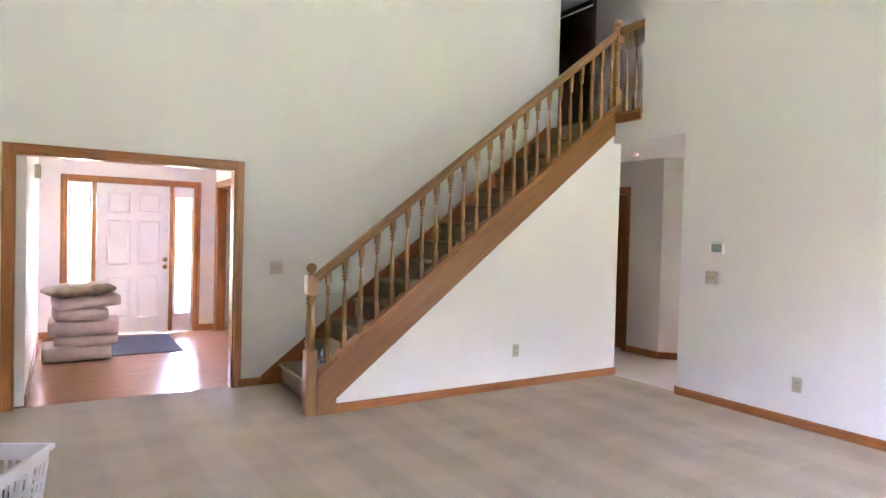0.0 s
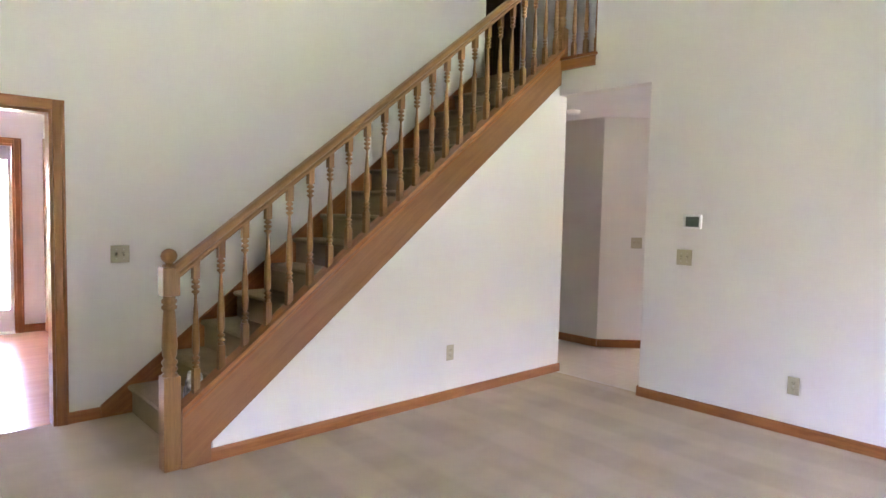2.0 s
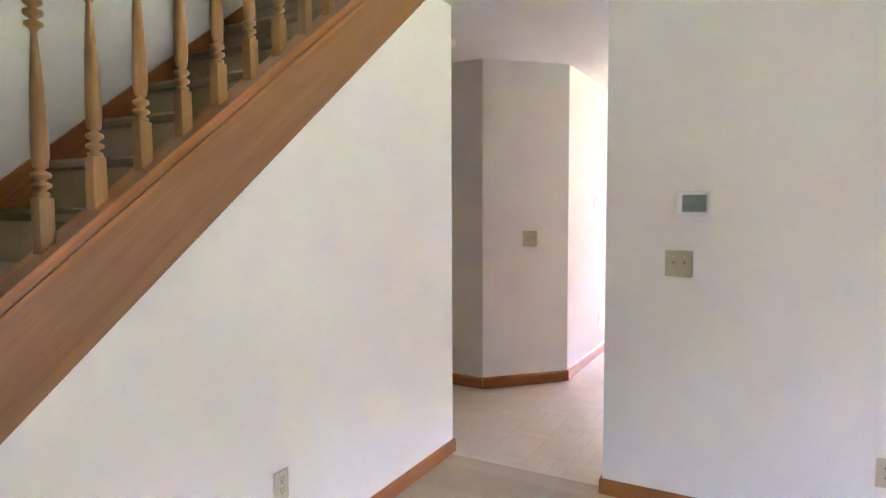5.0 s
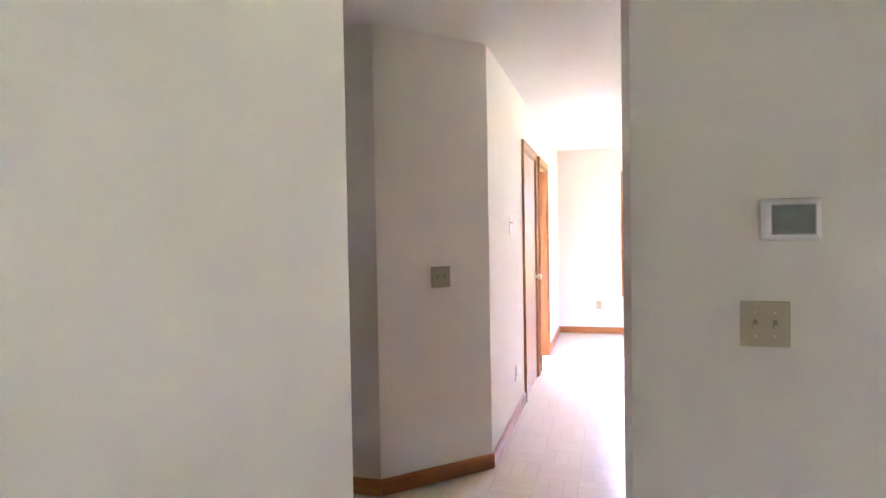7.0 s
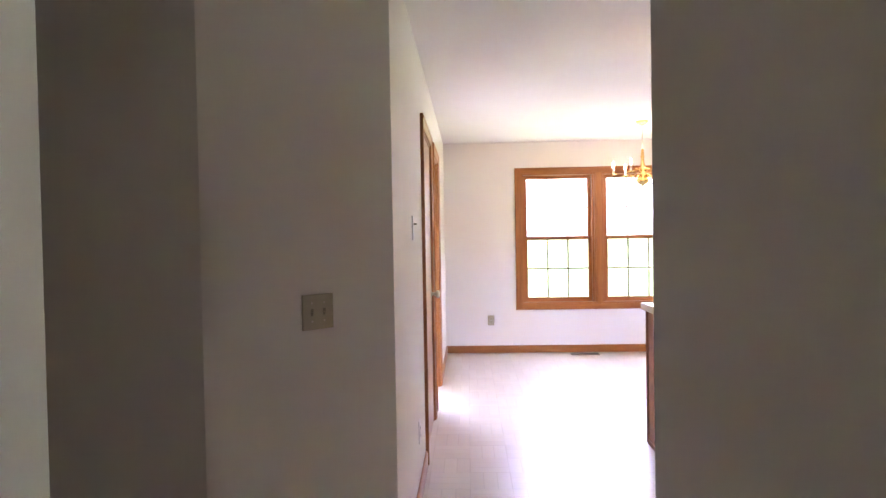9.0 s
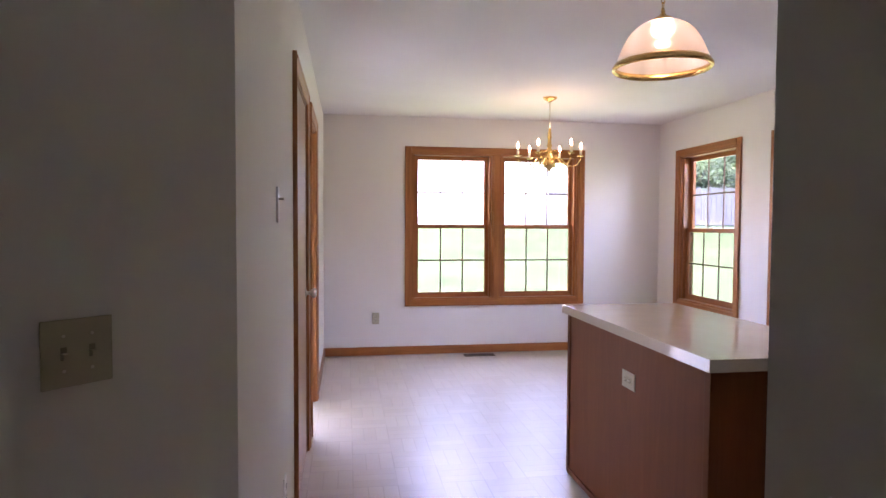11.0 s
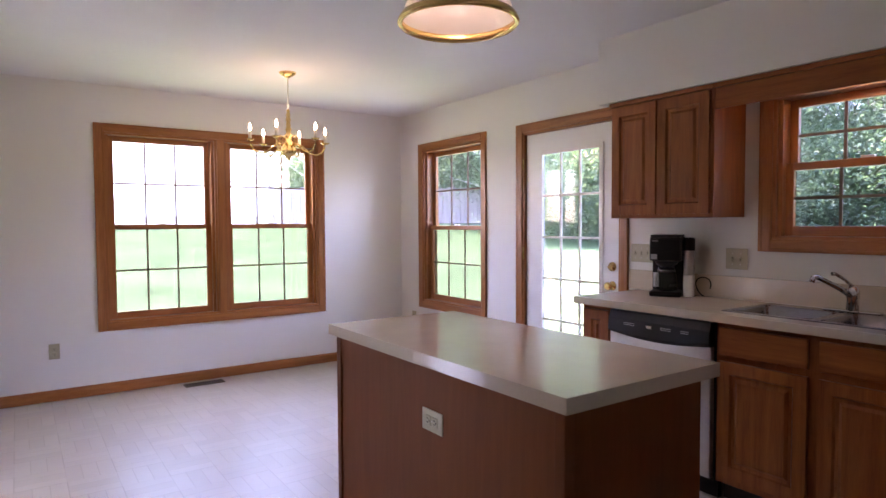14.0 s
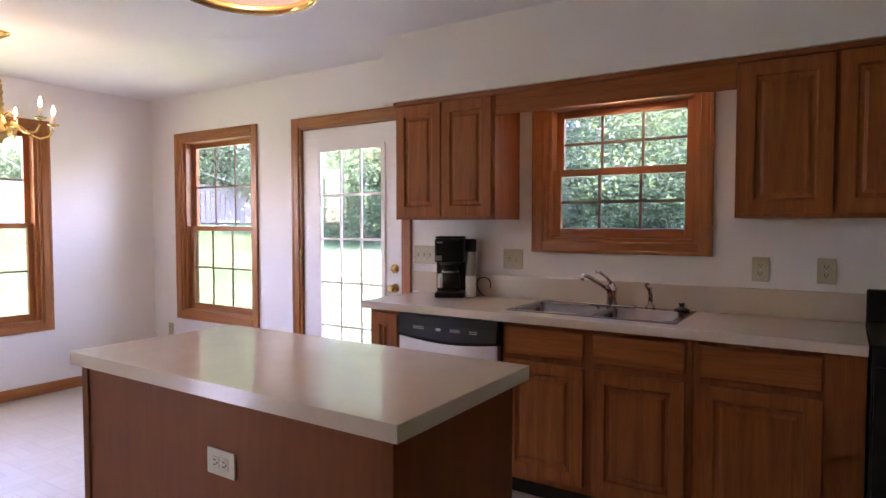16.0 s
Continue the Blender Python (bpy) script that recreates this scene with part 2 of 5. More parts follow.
def sloped(outline, y0, y1, slope):
    """A board along a slope: its mesh lies level in its own axes, and its pose tips it up."""
    a = math.atan(slope)
    c, sn = math.cos(a), math.sin(a)
    bm = prism(bmesh.new(), [(x * c + z * sn, z * c - x * sn) for x, z in outline], y0, y1)
    return bm, pose(0, 0, 0, 0, -math.degrees(a), 0)


def part(name, bm, mat, parent=None, label="", m=None):
    me = bpy.data.meshes.new(name)
    bmesh.ops.recalc_face_normals(bm, faces=bm.faces)
    bm.to_mesh(me)
    bm.free()
    me.materials.append(mat)
    ob = new(name, me)
    if m is not None:
        ob.matrix_basis = m
    if parent is not None:
        ob.parent = parent
    if label:
        ob["label"] = label
    return ob


def thing(name, label, category, m=None, group="", kind=""):
    ob = new(name)
    ob.empty_display_size = 0.1
    if m is not None:
        ob.matrix_basis = m
    return tagged(ob, label, category, group, kind)


def setting(name, bm, mat, label=""):
    return tagged(part(name, bm, mat), label, "", "", "structure")


def wall(name, run, at, thick, a0, a1, z0, z1, holes=(), mat=None, label="off-white painted plaster wall"):
    """A wall along x or y from a0 to a1, between the planes at and at + thick, with openings (a, b, low, high) through it."""
    us = sorted({a0, a1, *(v for h in holes for v in h[:2])})
    ws = sorted({z0, z1, *(v for h in holes for v in h[2:])})
    us, ws = [u for u in us if a0 <= u <= a1], [w for w in ws if z0 <= w <= z1]
    nu, nw = len(us) - 1, len(ws) - 1
    solid = lambda i, j: 0 <= i < nu and 0 <= j < nw and not any(h[0] < (us[i] + us[i + 1]) / 2 < h[1] and h[2] < (ws[j] + ws[j + 1]) / 2 < h[3] for h in holes)
    bm = bmesh.new()
    lo, hi = min(at, at + thick), max(at, at + thick)
    cache = {}
    def v(i, j, d):
        if (i, j, d) not in cache:
            p = (lo, hi)[d]
            cache[i, j, d] = bm.verts.new((us[i], p, ws[j]) if run == "x" else (p, us[i], ws[j]))
        return cache[i, j, d]
    for i in range(nu):
        for j in range(nw):
            if not solid(i, j):
                continue
            bm.faces.new((v(i, j, 0), v(i + 1, j, 0), v(i + 1, j + 1, 0), v(i, j + 1, 0)))
            bm.faces.new((v(i, j, 1), v(i, j + 1, 1), v(i + 1, j + 1, 1), v(i + 1, j, 1)))
            for (di, dj), (p, q) in {(-1, 0): ((i, j), (i, j + 1)), (1, 0): ((i + 1, j + 1), (i + 1, j)), (0, -1): ((i + 1, j), (i, j)), (0, 1): ((i, j + 1), (i + 1, j + 1))}.items():
                if not solid(i + di, j + dj):
                    bm.faces.new((v(*p, 0), v(*p, 1), v(*q, 1), v(*q, 0)))
    return setting(name, bm, mat or PAINT, label)


# ---- large structure ----
BACK, STAIR_Y, T_X, W_X, S_Y, C_Y = 5.69, 4.545, 4.30, 10.98, 0.80, 4.405
LOW, HIGH, UP = 2.44, 5.30, 2.75

# living room
wall("wall_back", "x", BACK, 0.12, -3.6, 4.54, 0, HIGH, [(-0.935, 0.72, 0, 1.985)])
wall("wall_west", "y", -3.6, -0.12, -3.2, 5.79, 0, HIGH)
wall("wall_south", "x", -3.2, -0.12, -3.72, T_X + 0.12, 0, HIGH, [(1.3, 3.2, 0.60, 2.12)])
wall("wall_thermostat", "y", T_X, 0.12, -3.2, 3.68, 0, HIGH)
wall("wall_over_hall", "y", T_X, 0.12, 3.68, 4.19, LOW, HIGH)
wall("wall_landing", "y", T_X, 0.12, 4.19, STAIR_Y, LOW, 2.645)
bm = bmesh.new()
prism(bm, [(1.26, 0), (4.405, 0), (4.405, 2.44), (4.395, 2.60), (1.26, 0.13)], STAIR_Y, STAIR_Y + 0.1)
setting("wall_under_stairs", bm, PAINT, "off-white triangular wall under the stairs")
setting("ceiling_high", boxed(-3.72, 6.6, -3.32, 9.2, HIGH, HIGH + 0.1), CEIL, "white high ceiling")
# carpet runs on under the stairs and into the hall
setting("floor_carpet", boxed(-3.72, 4.37, -3.32, 5.75, -0.1, 0), CARPET, "beige cut-pile carpet floor")

# foyer
FOYER_FLOOR = wood("foyer_oak_floor", (0.36, 0.165, 0.078), (0.50, 0.245, 0.125), 0, rough=0.2, grain=0.6)
setting("floor_foyer", boxed(-1.15, 4.36, 5.75, 9.3, -0.1, -0.004), FOYER_FLOOR, "polished orange oak strip floor")
wall("wall_foyer_left", "y", -0.85, -0.12, 5.81, 9.15, 0, LOW)
wall("wall_foyer_right", "y", 1.26, 0.12, 5.81, 9.15, 0, LOW, [(8.20, 9.02, 0, 2.03)])
wall("wall_front", "x", 9.15, 0.12, -0.92, 6.9, 0, LOW, [(-0.555, 0.99, 0, 2.02), (5.9, 6.65, 0.7, 2.0)])
setting("ceiling_foyer", boxed(-0.92, 4.42, 5.81, 9.27, LOW, LOW + 0.1), CEIL, "white foyer ceiling")
wall("wall_study", "y", 3.4, 0.12, 5.81, 9.15, 0, LOW)

# hall behind the stairs
setting("ceiling_hall", boxed(T_X + 0.12, 11.1, 0.68, 9.2, LOW, LOW + 0.1), CEIL, "white textured low ceiling")
wall("wall_hall_end", "y", 5.56, 0.12, 4.9005, 9.15, 0, LOW, [(5.46, 6.27, 0, 2.05)])
wall("wall_hall_left", "y", 4.42, -0.1, 4.66, 9.15, 0, LOW)
bm = bmesh.new()
for (xa, ya), (xb, yb) in (((5.56, 4.900), (6.06, 4.405)),):
    lo = [bm.verts.new(p) for p in ((xa, ya, 0), (xb, yb, 0), (xb + 0.12, yb + 0.06, 0), (xa + 0.06, ya + 0.12, 0))]
    hi = [bm.verts.new((*v.co[:2], LOW)) for v in lo]
    bm.faces.new(lo[::-1]), bm.faces.new(hi)
    for k in range(4):
        bm.faces.new((lo[k], lo[(k + 1) % 4], hi[(k + 1) % 4], hi[k]))
setting("wall_angled", bm, PAINT, "off-white angled hall wall")
setting("floor_bedroom", boxed(5.70, 6.8, 5.0, 9.15, -0.004, 0.002), CARPET, "beige carpet beyond the hall door")
wall("wall_bedroom", "y", 6.8, 0.1, 4.55, 9.15, 0, LOW)

# kitchen
wall("wall_corridor", "x", C_Y, 0.12, 6.06, W_X, 0, LOW, [(7.53, 8.36, 0, 2.035), (8.67, 9.40, 0, 2.035)])
wall("wall_window", "y", W_X, 0.16, S_Y - 0.16, 4.6, 0, LOW, [(1.726, 3.520, 0.565, 2.075)])
wall("wall_sink", "x", S_Y, -0.16, T_X + 0.12, W_X, 0, LOW, [(9.625, 10.55, 0.58, 2.05), (8.145, 9.105, 0, 2.045), (6.325, 7.155, 1.245, 1.995)])
wall("wall_closet_side", "x", 3.68, -0.1, T_X + 0.12, 5.343, 0, LOW)
wall("wall_closet_face", "y", 5.343, -0.1, 2.75, 3.58, 0, LOW)
wall("wall_closet_back", "x", 2.75, 0.1, T_X + 0.12, 5.243, 0, LOW)
wall("wall_pantry_back", "x", 6.4, 0.1, 6.9, W_X, 0, LOW)
wall("wall_pantry_side", "y", 8.5, 0.06, 4.55, 6.4, 0, LOW)


def vinyl():
    """Cream sheet vinyl printed with squares of laid strips."""
    m = bpy.data.materials.new("sheet_vinyl")
    m.use_nodes = True
    nt = m.node_tree
    b = nt.nodes["Principled BSDF"]
    co = nt.nodes.new("ShaderNodeTexCoord")
    def bricks(rot):
        mp = nt.nodes.new("ShaderNodeMapping")
        mp.inputs["Rotation"].default_value = (0, 0, rot)
        nt.links.new(co.outputs["Object"], mp.inputs["Vector"])
        br = nt.nodes.new("ShaderNodeTexBrick")
        br.offset = 0.0
        br.inputs["Scale"].default_value = 1.0
        br.inputs["Brick Width"].default_value, br.inputs["Row Height"].default_value = 0.23, 0.0767
        br.inputs["Mortar Size"].default_value, br.inputs["Mortar Smooth"].default_value = 0.0022, 0.4
        br.inputs["Color1"].default_value, br.inputs["Color2"].default_value = (0.66, 0.59, 0.52, 1), (0.615, 0.545, 0.475, 1)
        br.inputs["Mortar"].default_value = (0.53, 0.455, 0.39, 1)
        nt.links.new(mp.outputs[0], br.inputs["Vector"])
        return br
    a, c = bricks(0), bricks(math.pi / 2)
    ch = nt.nodes.new("ShaderNodeTexChecker")
    ch.inputs["Scale"].default_value = 1 / 0.23
    flat = nt.nodes.new("ShaderNodeVectorMath")
    flat.operation = "MULTIPLY"
    flat.inputs[1].default_value = (1, 1, 0)
    nt.links.new(co.outputs["Object"], flat.inputs[0])
    nt.links.new(flat.outputs[0], ch.inputs["Vector"])
    mx = nt.nodes.new("ShaderNodeMix")
    mx.data_type = "RGBA"
    nt.links.new(ch.outputs["Fac"], mx.inputs["Factor"])
    nt.links.new(a.outputs["Color"], mx.inputs["A"])
    nt.links.new(c.outputs["Color"], mx.inputs["B"])
    n = nt.nodes.new("ShaderNodeTexNoise")
    n.inputs["Scale"].default_value, n.inputs["Detail"].default_value = 9.0, 5
    nt.links.new(co.outputs["Object"], n.inputs["Vector"])
    mr = nt.nodes.new("ShaderNodeMapRange")
    mr.inputs["To Min"].default_value, mr.inputs["To Max"].default_value = 0.93, 1.07
    nt.links.new(n.outputs["Fac"], mr.inputs["Value"])
    sc = nt.nodes.new("ShaderNodeVectorMath")
    sc.operation = "SCALE"
    nt.links.new(mx.outputs["Result"], sc.inputs[0])
    nt.links.new(mr.outputs[0], sc.inputs["Scale"])
    nt.links.new(sc.outputs[0], b.inputs["Base Color"])
    r = nt.nodes.new("ShaderNodeMapRange")
    r.inputs["To Min"].default_value, r.inputs["To Max"].default_value = 0.27, 0.40
    nt.links.new(n.outputs["Fac"], r.inputs["Value"])
    nt.links.new(r.outputs[0], b.inputs["Roughness"])
    b.inputs["Specular IOR Level"].default_value = 0.38
    return m


VINYL = vinyl()
setting("floor_vinyl", boxed(4.37, 11.14, 0.64, 9.2, -0.1, -0.006), VINYL, "cream sheet vinyl floor in a strip-square pattern")

# upstairs
setting("floor_upstairs", boxed(4.36, 6.6, 4.19, 9.2, LOW + 0.1, UP), CARPET, "beige upstairs carpet floor")
wall("wall_upstairs_hall", "y", 5.60, 0.12, 3.6, 9.2, UP, HIGH, [(6.20, 6.90, UP, UP + 1.93)])
wall("wall_upstairs_side", "x", 3.7, -0.1, 4.42, 5.6, UP, HIGH)
wall("wall_upstairs_stair", "y", 4.54, -0.12, BACK + 0.12, 9.2, UP, HIGH)
wall("wall_upstairs_end", "x", 9.07, 0.12, 4.42, 5.6, UP, HIGH)
wall("wall_upstairs_room", "y", 7.4, 0.1, 5.0, 9.2, UP, HIGH)


# ---- trim ----
def base(run, at, out, a0, a1, z=0.0, mats=None, name="baseboard", h=0.085):
    """Oak baseboard with an eased top, out from the wall plane."""
    mats = mats or OAK
    d = 0.014 * out
    prof = [(0, 0.001), (d, 0.001), (d, h - 0.017), (d * 0.7, h - 0.005), (d * 0.35, h), (0, h)]
    bm = bmesh.new()
    ends = []
    for a in (a0, a1):
        ends.append([bm.verts.new((a, at + p, z + h) if run == "x" else (at + p, a, z + h)) for p, h in prof])
    n = len(prof)
    bm.faces.new(ends[0]), bm.faces.new(ends[1][::-1])
    for k in range(n):
        bm.faces.new((ends[0][k], ends[1][k], ends[1][(k + 1) % n], ends[0][(k + 1) % n]))
    return setting(name, bm, mats[0 if run == "x" else 1], "oak baseboard")


base("x", BACK, -1, -3.6, -1.0, h=0.074), base("x", BACK, -1, 0.785, 0.99, h=0.074)
base("x", STAIR_Y, -1, 1.245, 4.419, h=0.074)
base("y", 4.405, 1, STAIR_Y - 0.014, 4.64, h=0.074)
base("y", T_X, -1, -3.2, 3.68, h=0.074), base("x", 3.68, 1, T_X - 0.014, 5.357), base("y", 5.343, 1, 2.75, 3.694)
base("y", 5.56, -1, 4.900, 5.395), base("y", 5.56, -1, 6.33, 9.15)
base("x", C_Y, -1, 6.06, 7.465), base("x", C_Y, -1, 8.425, 8.605), base("x", C_Y, -1, 9.465, W_X)
base("y", W_X, -1, S_Y, C_Y), base("x", S_Y, 1, 9.17, W_X)
base("y", -0.85, 1, 5.81, 9.15), base("x", 9.15, -1, -0.85, -0.62), base("x", 9.15, -1, 1.055, 1.26)
base("y", 1.26, -1, 5.81, 8.135), base("y", 1.26, -1, 9.085, 9.15)
ang = base("x", 0, -1, 0, 0.704)
ang.matrix_basis = pose(5.56, 4.900, 0, 0, 0, -44.7)


def casing(parent, w, h, mats, cw=0.065, sill=None, z0=0.0):
    """Flat oak casing with a raised back edge round an opening w by h, in the wall's local plane (x along, y out to the room)."""
    def stick(name, along, a0, a1, lo, mat, outer_first):
        bm = bmesh.new()
        d = ((0, 0.010), (0.006, 0.014), (cw * 0.7, 0.016), (cw * 0.78, 0.020), (cw, 0.020)) if not outer_first else ((0, 0.020), (cw * 0.22, 0.020), (cw * 0.3, 0.016), (cw - 0.006, 0.014), (cw, 0.010))
        prof = [(p, 0.0) for p in (0, cw)][:1] + [(p, q) for p, q in d] + [(cw, 0.0)]
        rings = []
        for a in (a0, a1):
            rings.append([bm.verts.new((lo + p, q, a) if along == "z" else (a, q, lo + p)) for p, q in prof])
        n = len(prof)
        bm.faces.new(rings[0]), bm.faces.new(rings[1][::-1])
        for k in range(n):
            bm.faces.new((rings[0][k], rings[1][k], rings[1][(k + 1) % n], rings[0][(k + 1) % n]))
        return part(name, bm, mat, parent)
    top = z0 + h
    low = z0 - cw if sill else z0
    stick("side_casing", "z", low, top + cw, -cw, mats[2], True)
    stick("side_casing", "z", low, top + cw, w, mats[2], False)
    stick("head_casing", "x", -0.0, w, top, mats[0], False)
    if sill:
        stick("apron_casing", "x", -0.0, w, z0 - cw, mats[0], True)


def jamb(parent, w, h, depth, mats, z0=0.0, bottom=True):
    """The lining of an opening, from the wall face back to depth."""
    t = 0.018
    part("jamb", boxed(0, t, -depth, 0.002, z0, z0 + h), mats[2], parent)
    part("jamb", boxed(w - t, w, -depth, 0.002, z0, z0 + h), mats[2], parent)
    part("head_jamb", boxed(t, w - t, -depth, 0.002, z0 + h - t, z0 + h), mats[0], parent)
    if bottom:
        part("sill", boxed(t, w - t, -depth, 0.002, z0, z0 + t), mats[0], parent)


def sash(parent, x0, x1, z0, z1, y, mats, cols=3, rows=2, rail=0.042, low=0.05, glass=None):
    """A wooden sash with thin grille bars and a pane."""
    bm = bmesh.new()
    box(bm, x0, x0 + rail, y - 0.032, y, z0, z1, bevel=0.004)
    box(bm, x1 - rail, x1, y - 0.032, y, z0, z1, bevel=0.004)
    s = part("sash", bm, mats[2], parent)
    part("top_rail", boxed(x0 + rail, x1 - rail, y - 0.031, y - 0.001, z1 - rail, z1, bevel=0.004), mats[0], s)
    part("bottom_rail", boxed(x0 + rail, x1 - rail, y - 0.031, y - 0.001, z0, z0 + low, bevel=0.004), mats[0], s)
    gx0, gx1, gz0, gz1 = x0 + rail, x1 - rail, z0 + low, z1 - rail
    for k in range(1, cols):
        u = gx0 + (gx1 - gx0) * k / cols
        part("grille_bar", boxed(u - 0.007, u + 0.007, y - 0.014, y - 0.006, gz0, gz1), GRILLE, s)
    for k in range(1, rows):
        u = gz0 + (gz1 - gz0) * k / rows
        part("grille_bar", boxed(gx0, gx1, y - 0.0145, y - 0.0065, u - 0.007, u + 0.007), GRILLE, s)
    pane = part("pane", boxed(gx0 - 0.004, gx1 + 0.004, y - 0.022, y - 0.019, gz0 - 0.004, gz1 + 0.004), glass or GLASS, s)
    pane.visible_shadow = False
    return s


def double_hung(name, m, w, h, units, meet, label, z0, mats=OAK, depth=0.15, upper_glass=None, lower_glass=SCREEN_GLASS):
    """A double-hung window, one or more units wide, in an opening w by h whose sill is at z0."""
    win = thing(name, label, "window", m, kind="structure")
    casing(win, w, h, mats, sill=True, z0=z0)
    jamb(win, w, h, depth, mats, z0)
    mull = 0.10
    uw = (w - 0.036 - mull * (units - 1)) / units
    for k in range(units):
        a = 0.018 + k * (uw + mull)
        if k:
            part("mullion", boxed(a - mull, a, -depth + 0.01, 0.004, z0 + 0.018, z0 + h - 0.018, bevel=0.005), mats[2], win)
            part("mullion_cover", boxed(a - mull + 0.018, a - 0.018, 0.002, 0.016, z0, z0 + h, bevel=0.004), mats[2], win)
        for s in (a, a + uw - 0.022):
            part("stop", boxed(s, s + 0.022, -0.13, -0.02, z0 + 0.018, z0 + h - 0.018), mats[2], win)
        sash(win, a + 0.022, a + uw - 0.022, meet - 0.02, z0 + h - 0.018, -0.092, mats, low=0.035, glass=upper_glass)
        low = sash(win, a + 0.022, a + uw - 0.022, z0 + 0.018, meet + 0.02, -0.056, mats, rail=0.04, low=0.052, glass=lower_glass)
        part("sash_lock", boxed(a + uw / 2 - 0.03, a + uw / 2 + 0.03, -0.085, -0.06, meet + 0.02, meet + 0.032, bevel=0.004), NICKEL, low)
    return win


WIN_M = Matrix(((0, -1, 0, W_X), (1, 0, 0, 1.726), (0, 0, 1, 0), (0, 0, 0, 1)))
double_hung("window_1", WIN_M, 1.794, 1.510, 2, 1.325, "twin oak double-hung window with grilles in the dining wall", 0.565)
double_hung("window_2", pose(9.625, S_Y, 0), 0.925, 1.47, 1, 1.30, "single oak double-hung window with grilles beside the garden door", 0.58)
double_hung("window_3", pose(6.325, S_Y, 0), 0.83, 0.75, 1, 1.625, "small oak double-hung window over the sink", 1.245, depth=0.15, upper_glass=SHADED_GLASS, lower_glass=SHADED_GLASS)


# ---- staircase ----
RISE, RUN, FIRST, STEPS = UP / 14, 0.2465, 1.16, 14
SLOPE = 0.776
stair = thing("staircase", "carpeted oak staircase rising along the living room wall", "staircase", kind="structure")
for k in range(STEPS - 1):
    x, z = FIRST + k * RUN, k * RISE
    o = [(x, z - 0.02), (x, z + RISE - 0.045), (x - 0.022, z + RISE - 0.035), (x - 0.030, z + RISE - 0.018), (x - 0.022, z + RISE - 0.004), (x, z + RISE), (x + RUN + 0.01, z + RISE), (x + RUN + 0.01, z - 0.02)]
    part("step", prism(bmesh.new(), [(a, max(b, 0.001)) for a, b in o], 4.60, BACK - 0.018), STEP_CARPET, stair)
x, z = FIRST + 13 * RUN, 13 * RISE
part("top_riser", boxed(x - 0.012, x, 4.60, BACK - 0.018, z - 0.02, UP - 0.002), STEP_CARPET, stair)
st = lambda x: 0.30 + SLOPE * (x - 1.075)
sk = lambda x: 0.15 + 0.7945 * (x - 1.053)
STRINGER = wood("stringer_oak", (0.235, 0.096, 0.034), (0.335, 0.148, 0.054), 0, rough=0.4, grain=0.8)
for name, outline, y0, y1, mat in (
    ("stringer", [(1.085, 0.001), (1.243, 0.001), (1.243, 0.115), (4.335, 2.565), (4.335, st(4.335)), (1.085, st(1.085))], 4.527, 4.60, STRINGER),
    ("stringer_cap", [(1.085, st(1.085) + 0.002), (4.335, st(4.335) + 0.002), (4.335, st(4.335) + 0.030), (1.085, st(1.085) + 0.030)], 4.513, 4.612, OAK[0]),
    ("stringer_bead", [(1.09, st(1.09) - 0.034), (4.33, st(4.33) - 0.034), (4.33, st(4.33) - 0.016), (1.09, st(1.09) - 0.016)], 4.519, 4.527, OAK[0]),
    ("wall_skirt", [(0.968, 0.002), (1.23, 0.002), (4.42, sk(4.42) - 0.30), (4.42, sk(4.42)), (0.968, 0.083)], BACK - 0.016, BACK - 0.0005, OAK[0]),
):
    bm, m = sloped(outline, y0, y1, SLOPE)
    part(name, bm, mat, stair, m=m)

# landing edge
land = thing("landing_edge", "oak fascia and nosing along the landing", "trim", kind="structure")
part("fascia", boxed(4.282, 4.2995, 4.192, 4.53, 2.648, 2.728), OAK[1], land)
part("nosing", boxed(4.262, 4.40, 4.175, 4.53, 2.729, 2.755, bevel=0.008), OAK[1], land)


def baluster_mesh(length, w=0.038):
    """Turned oak baluster: square foot and head, rings, and a tapered vase between."""
    bm = bmesh.new()
    L = length
    box(bm, -w / 2, w / 2, -w / 2, w / 2, -0.03, 0.125, bevel=0.003)
    box(bm, -w / 2, w / 2, -w / 2, w / 2, L - 0.085, L + 0.03, bevel=0.003)
    p = [(0.012, 0.12), (0.016, 0.135), (0.0060, 0.142), (0.0178, 0.150), (0.0178, 0.158), (0.0060, 0.166), (0.0178, 0.176), (0.0178, 0.184), (0.0060, 0.193), (0.0135, 0.20),
         (0.0160, 0.225), (0.0165, 0.26), (0.0150, 0.32), (0.0125, 0.40), (0.0060, L - 0.175), (0.0100, L - 0.165), (0.0175, L - 0.158), (0.0175, L - 0.150), (0.0060, L - 0.143), (0.0182, L - 0.132), (0.0182, L - 0.122), (0.0060, L - 0.115), (0.0178, L - 0.105), (0.0178, L - 0.097), (0.011, L - 0.09), (0.013, L - 0.08)]
    p = [(r * 1.24, z) for r, z in p]
    lathe(bm, p, 12)
    return bm


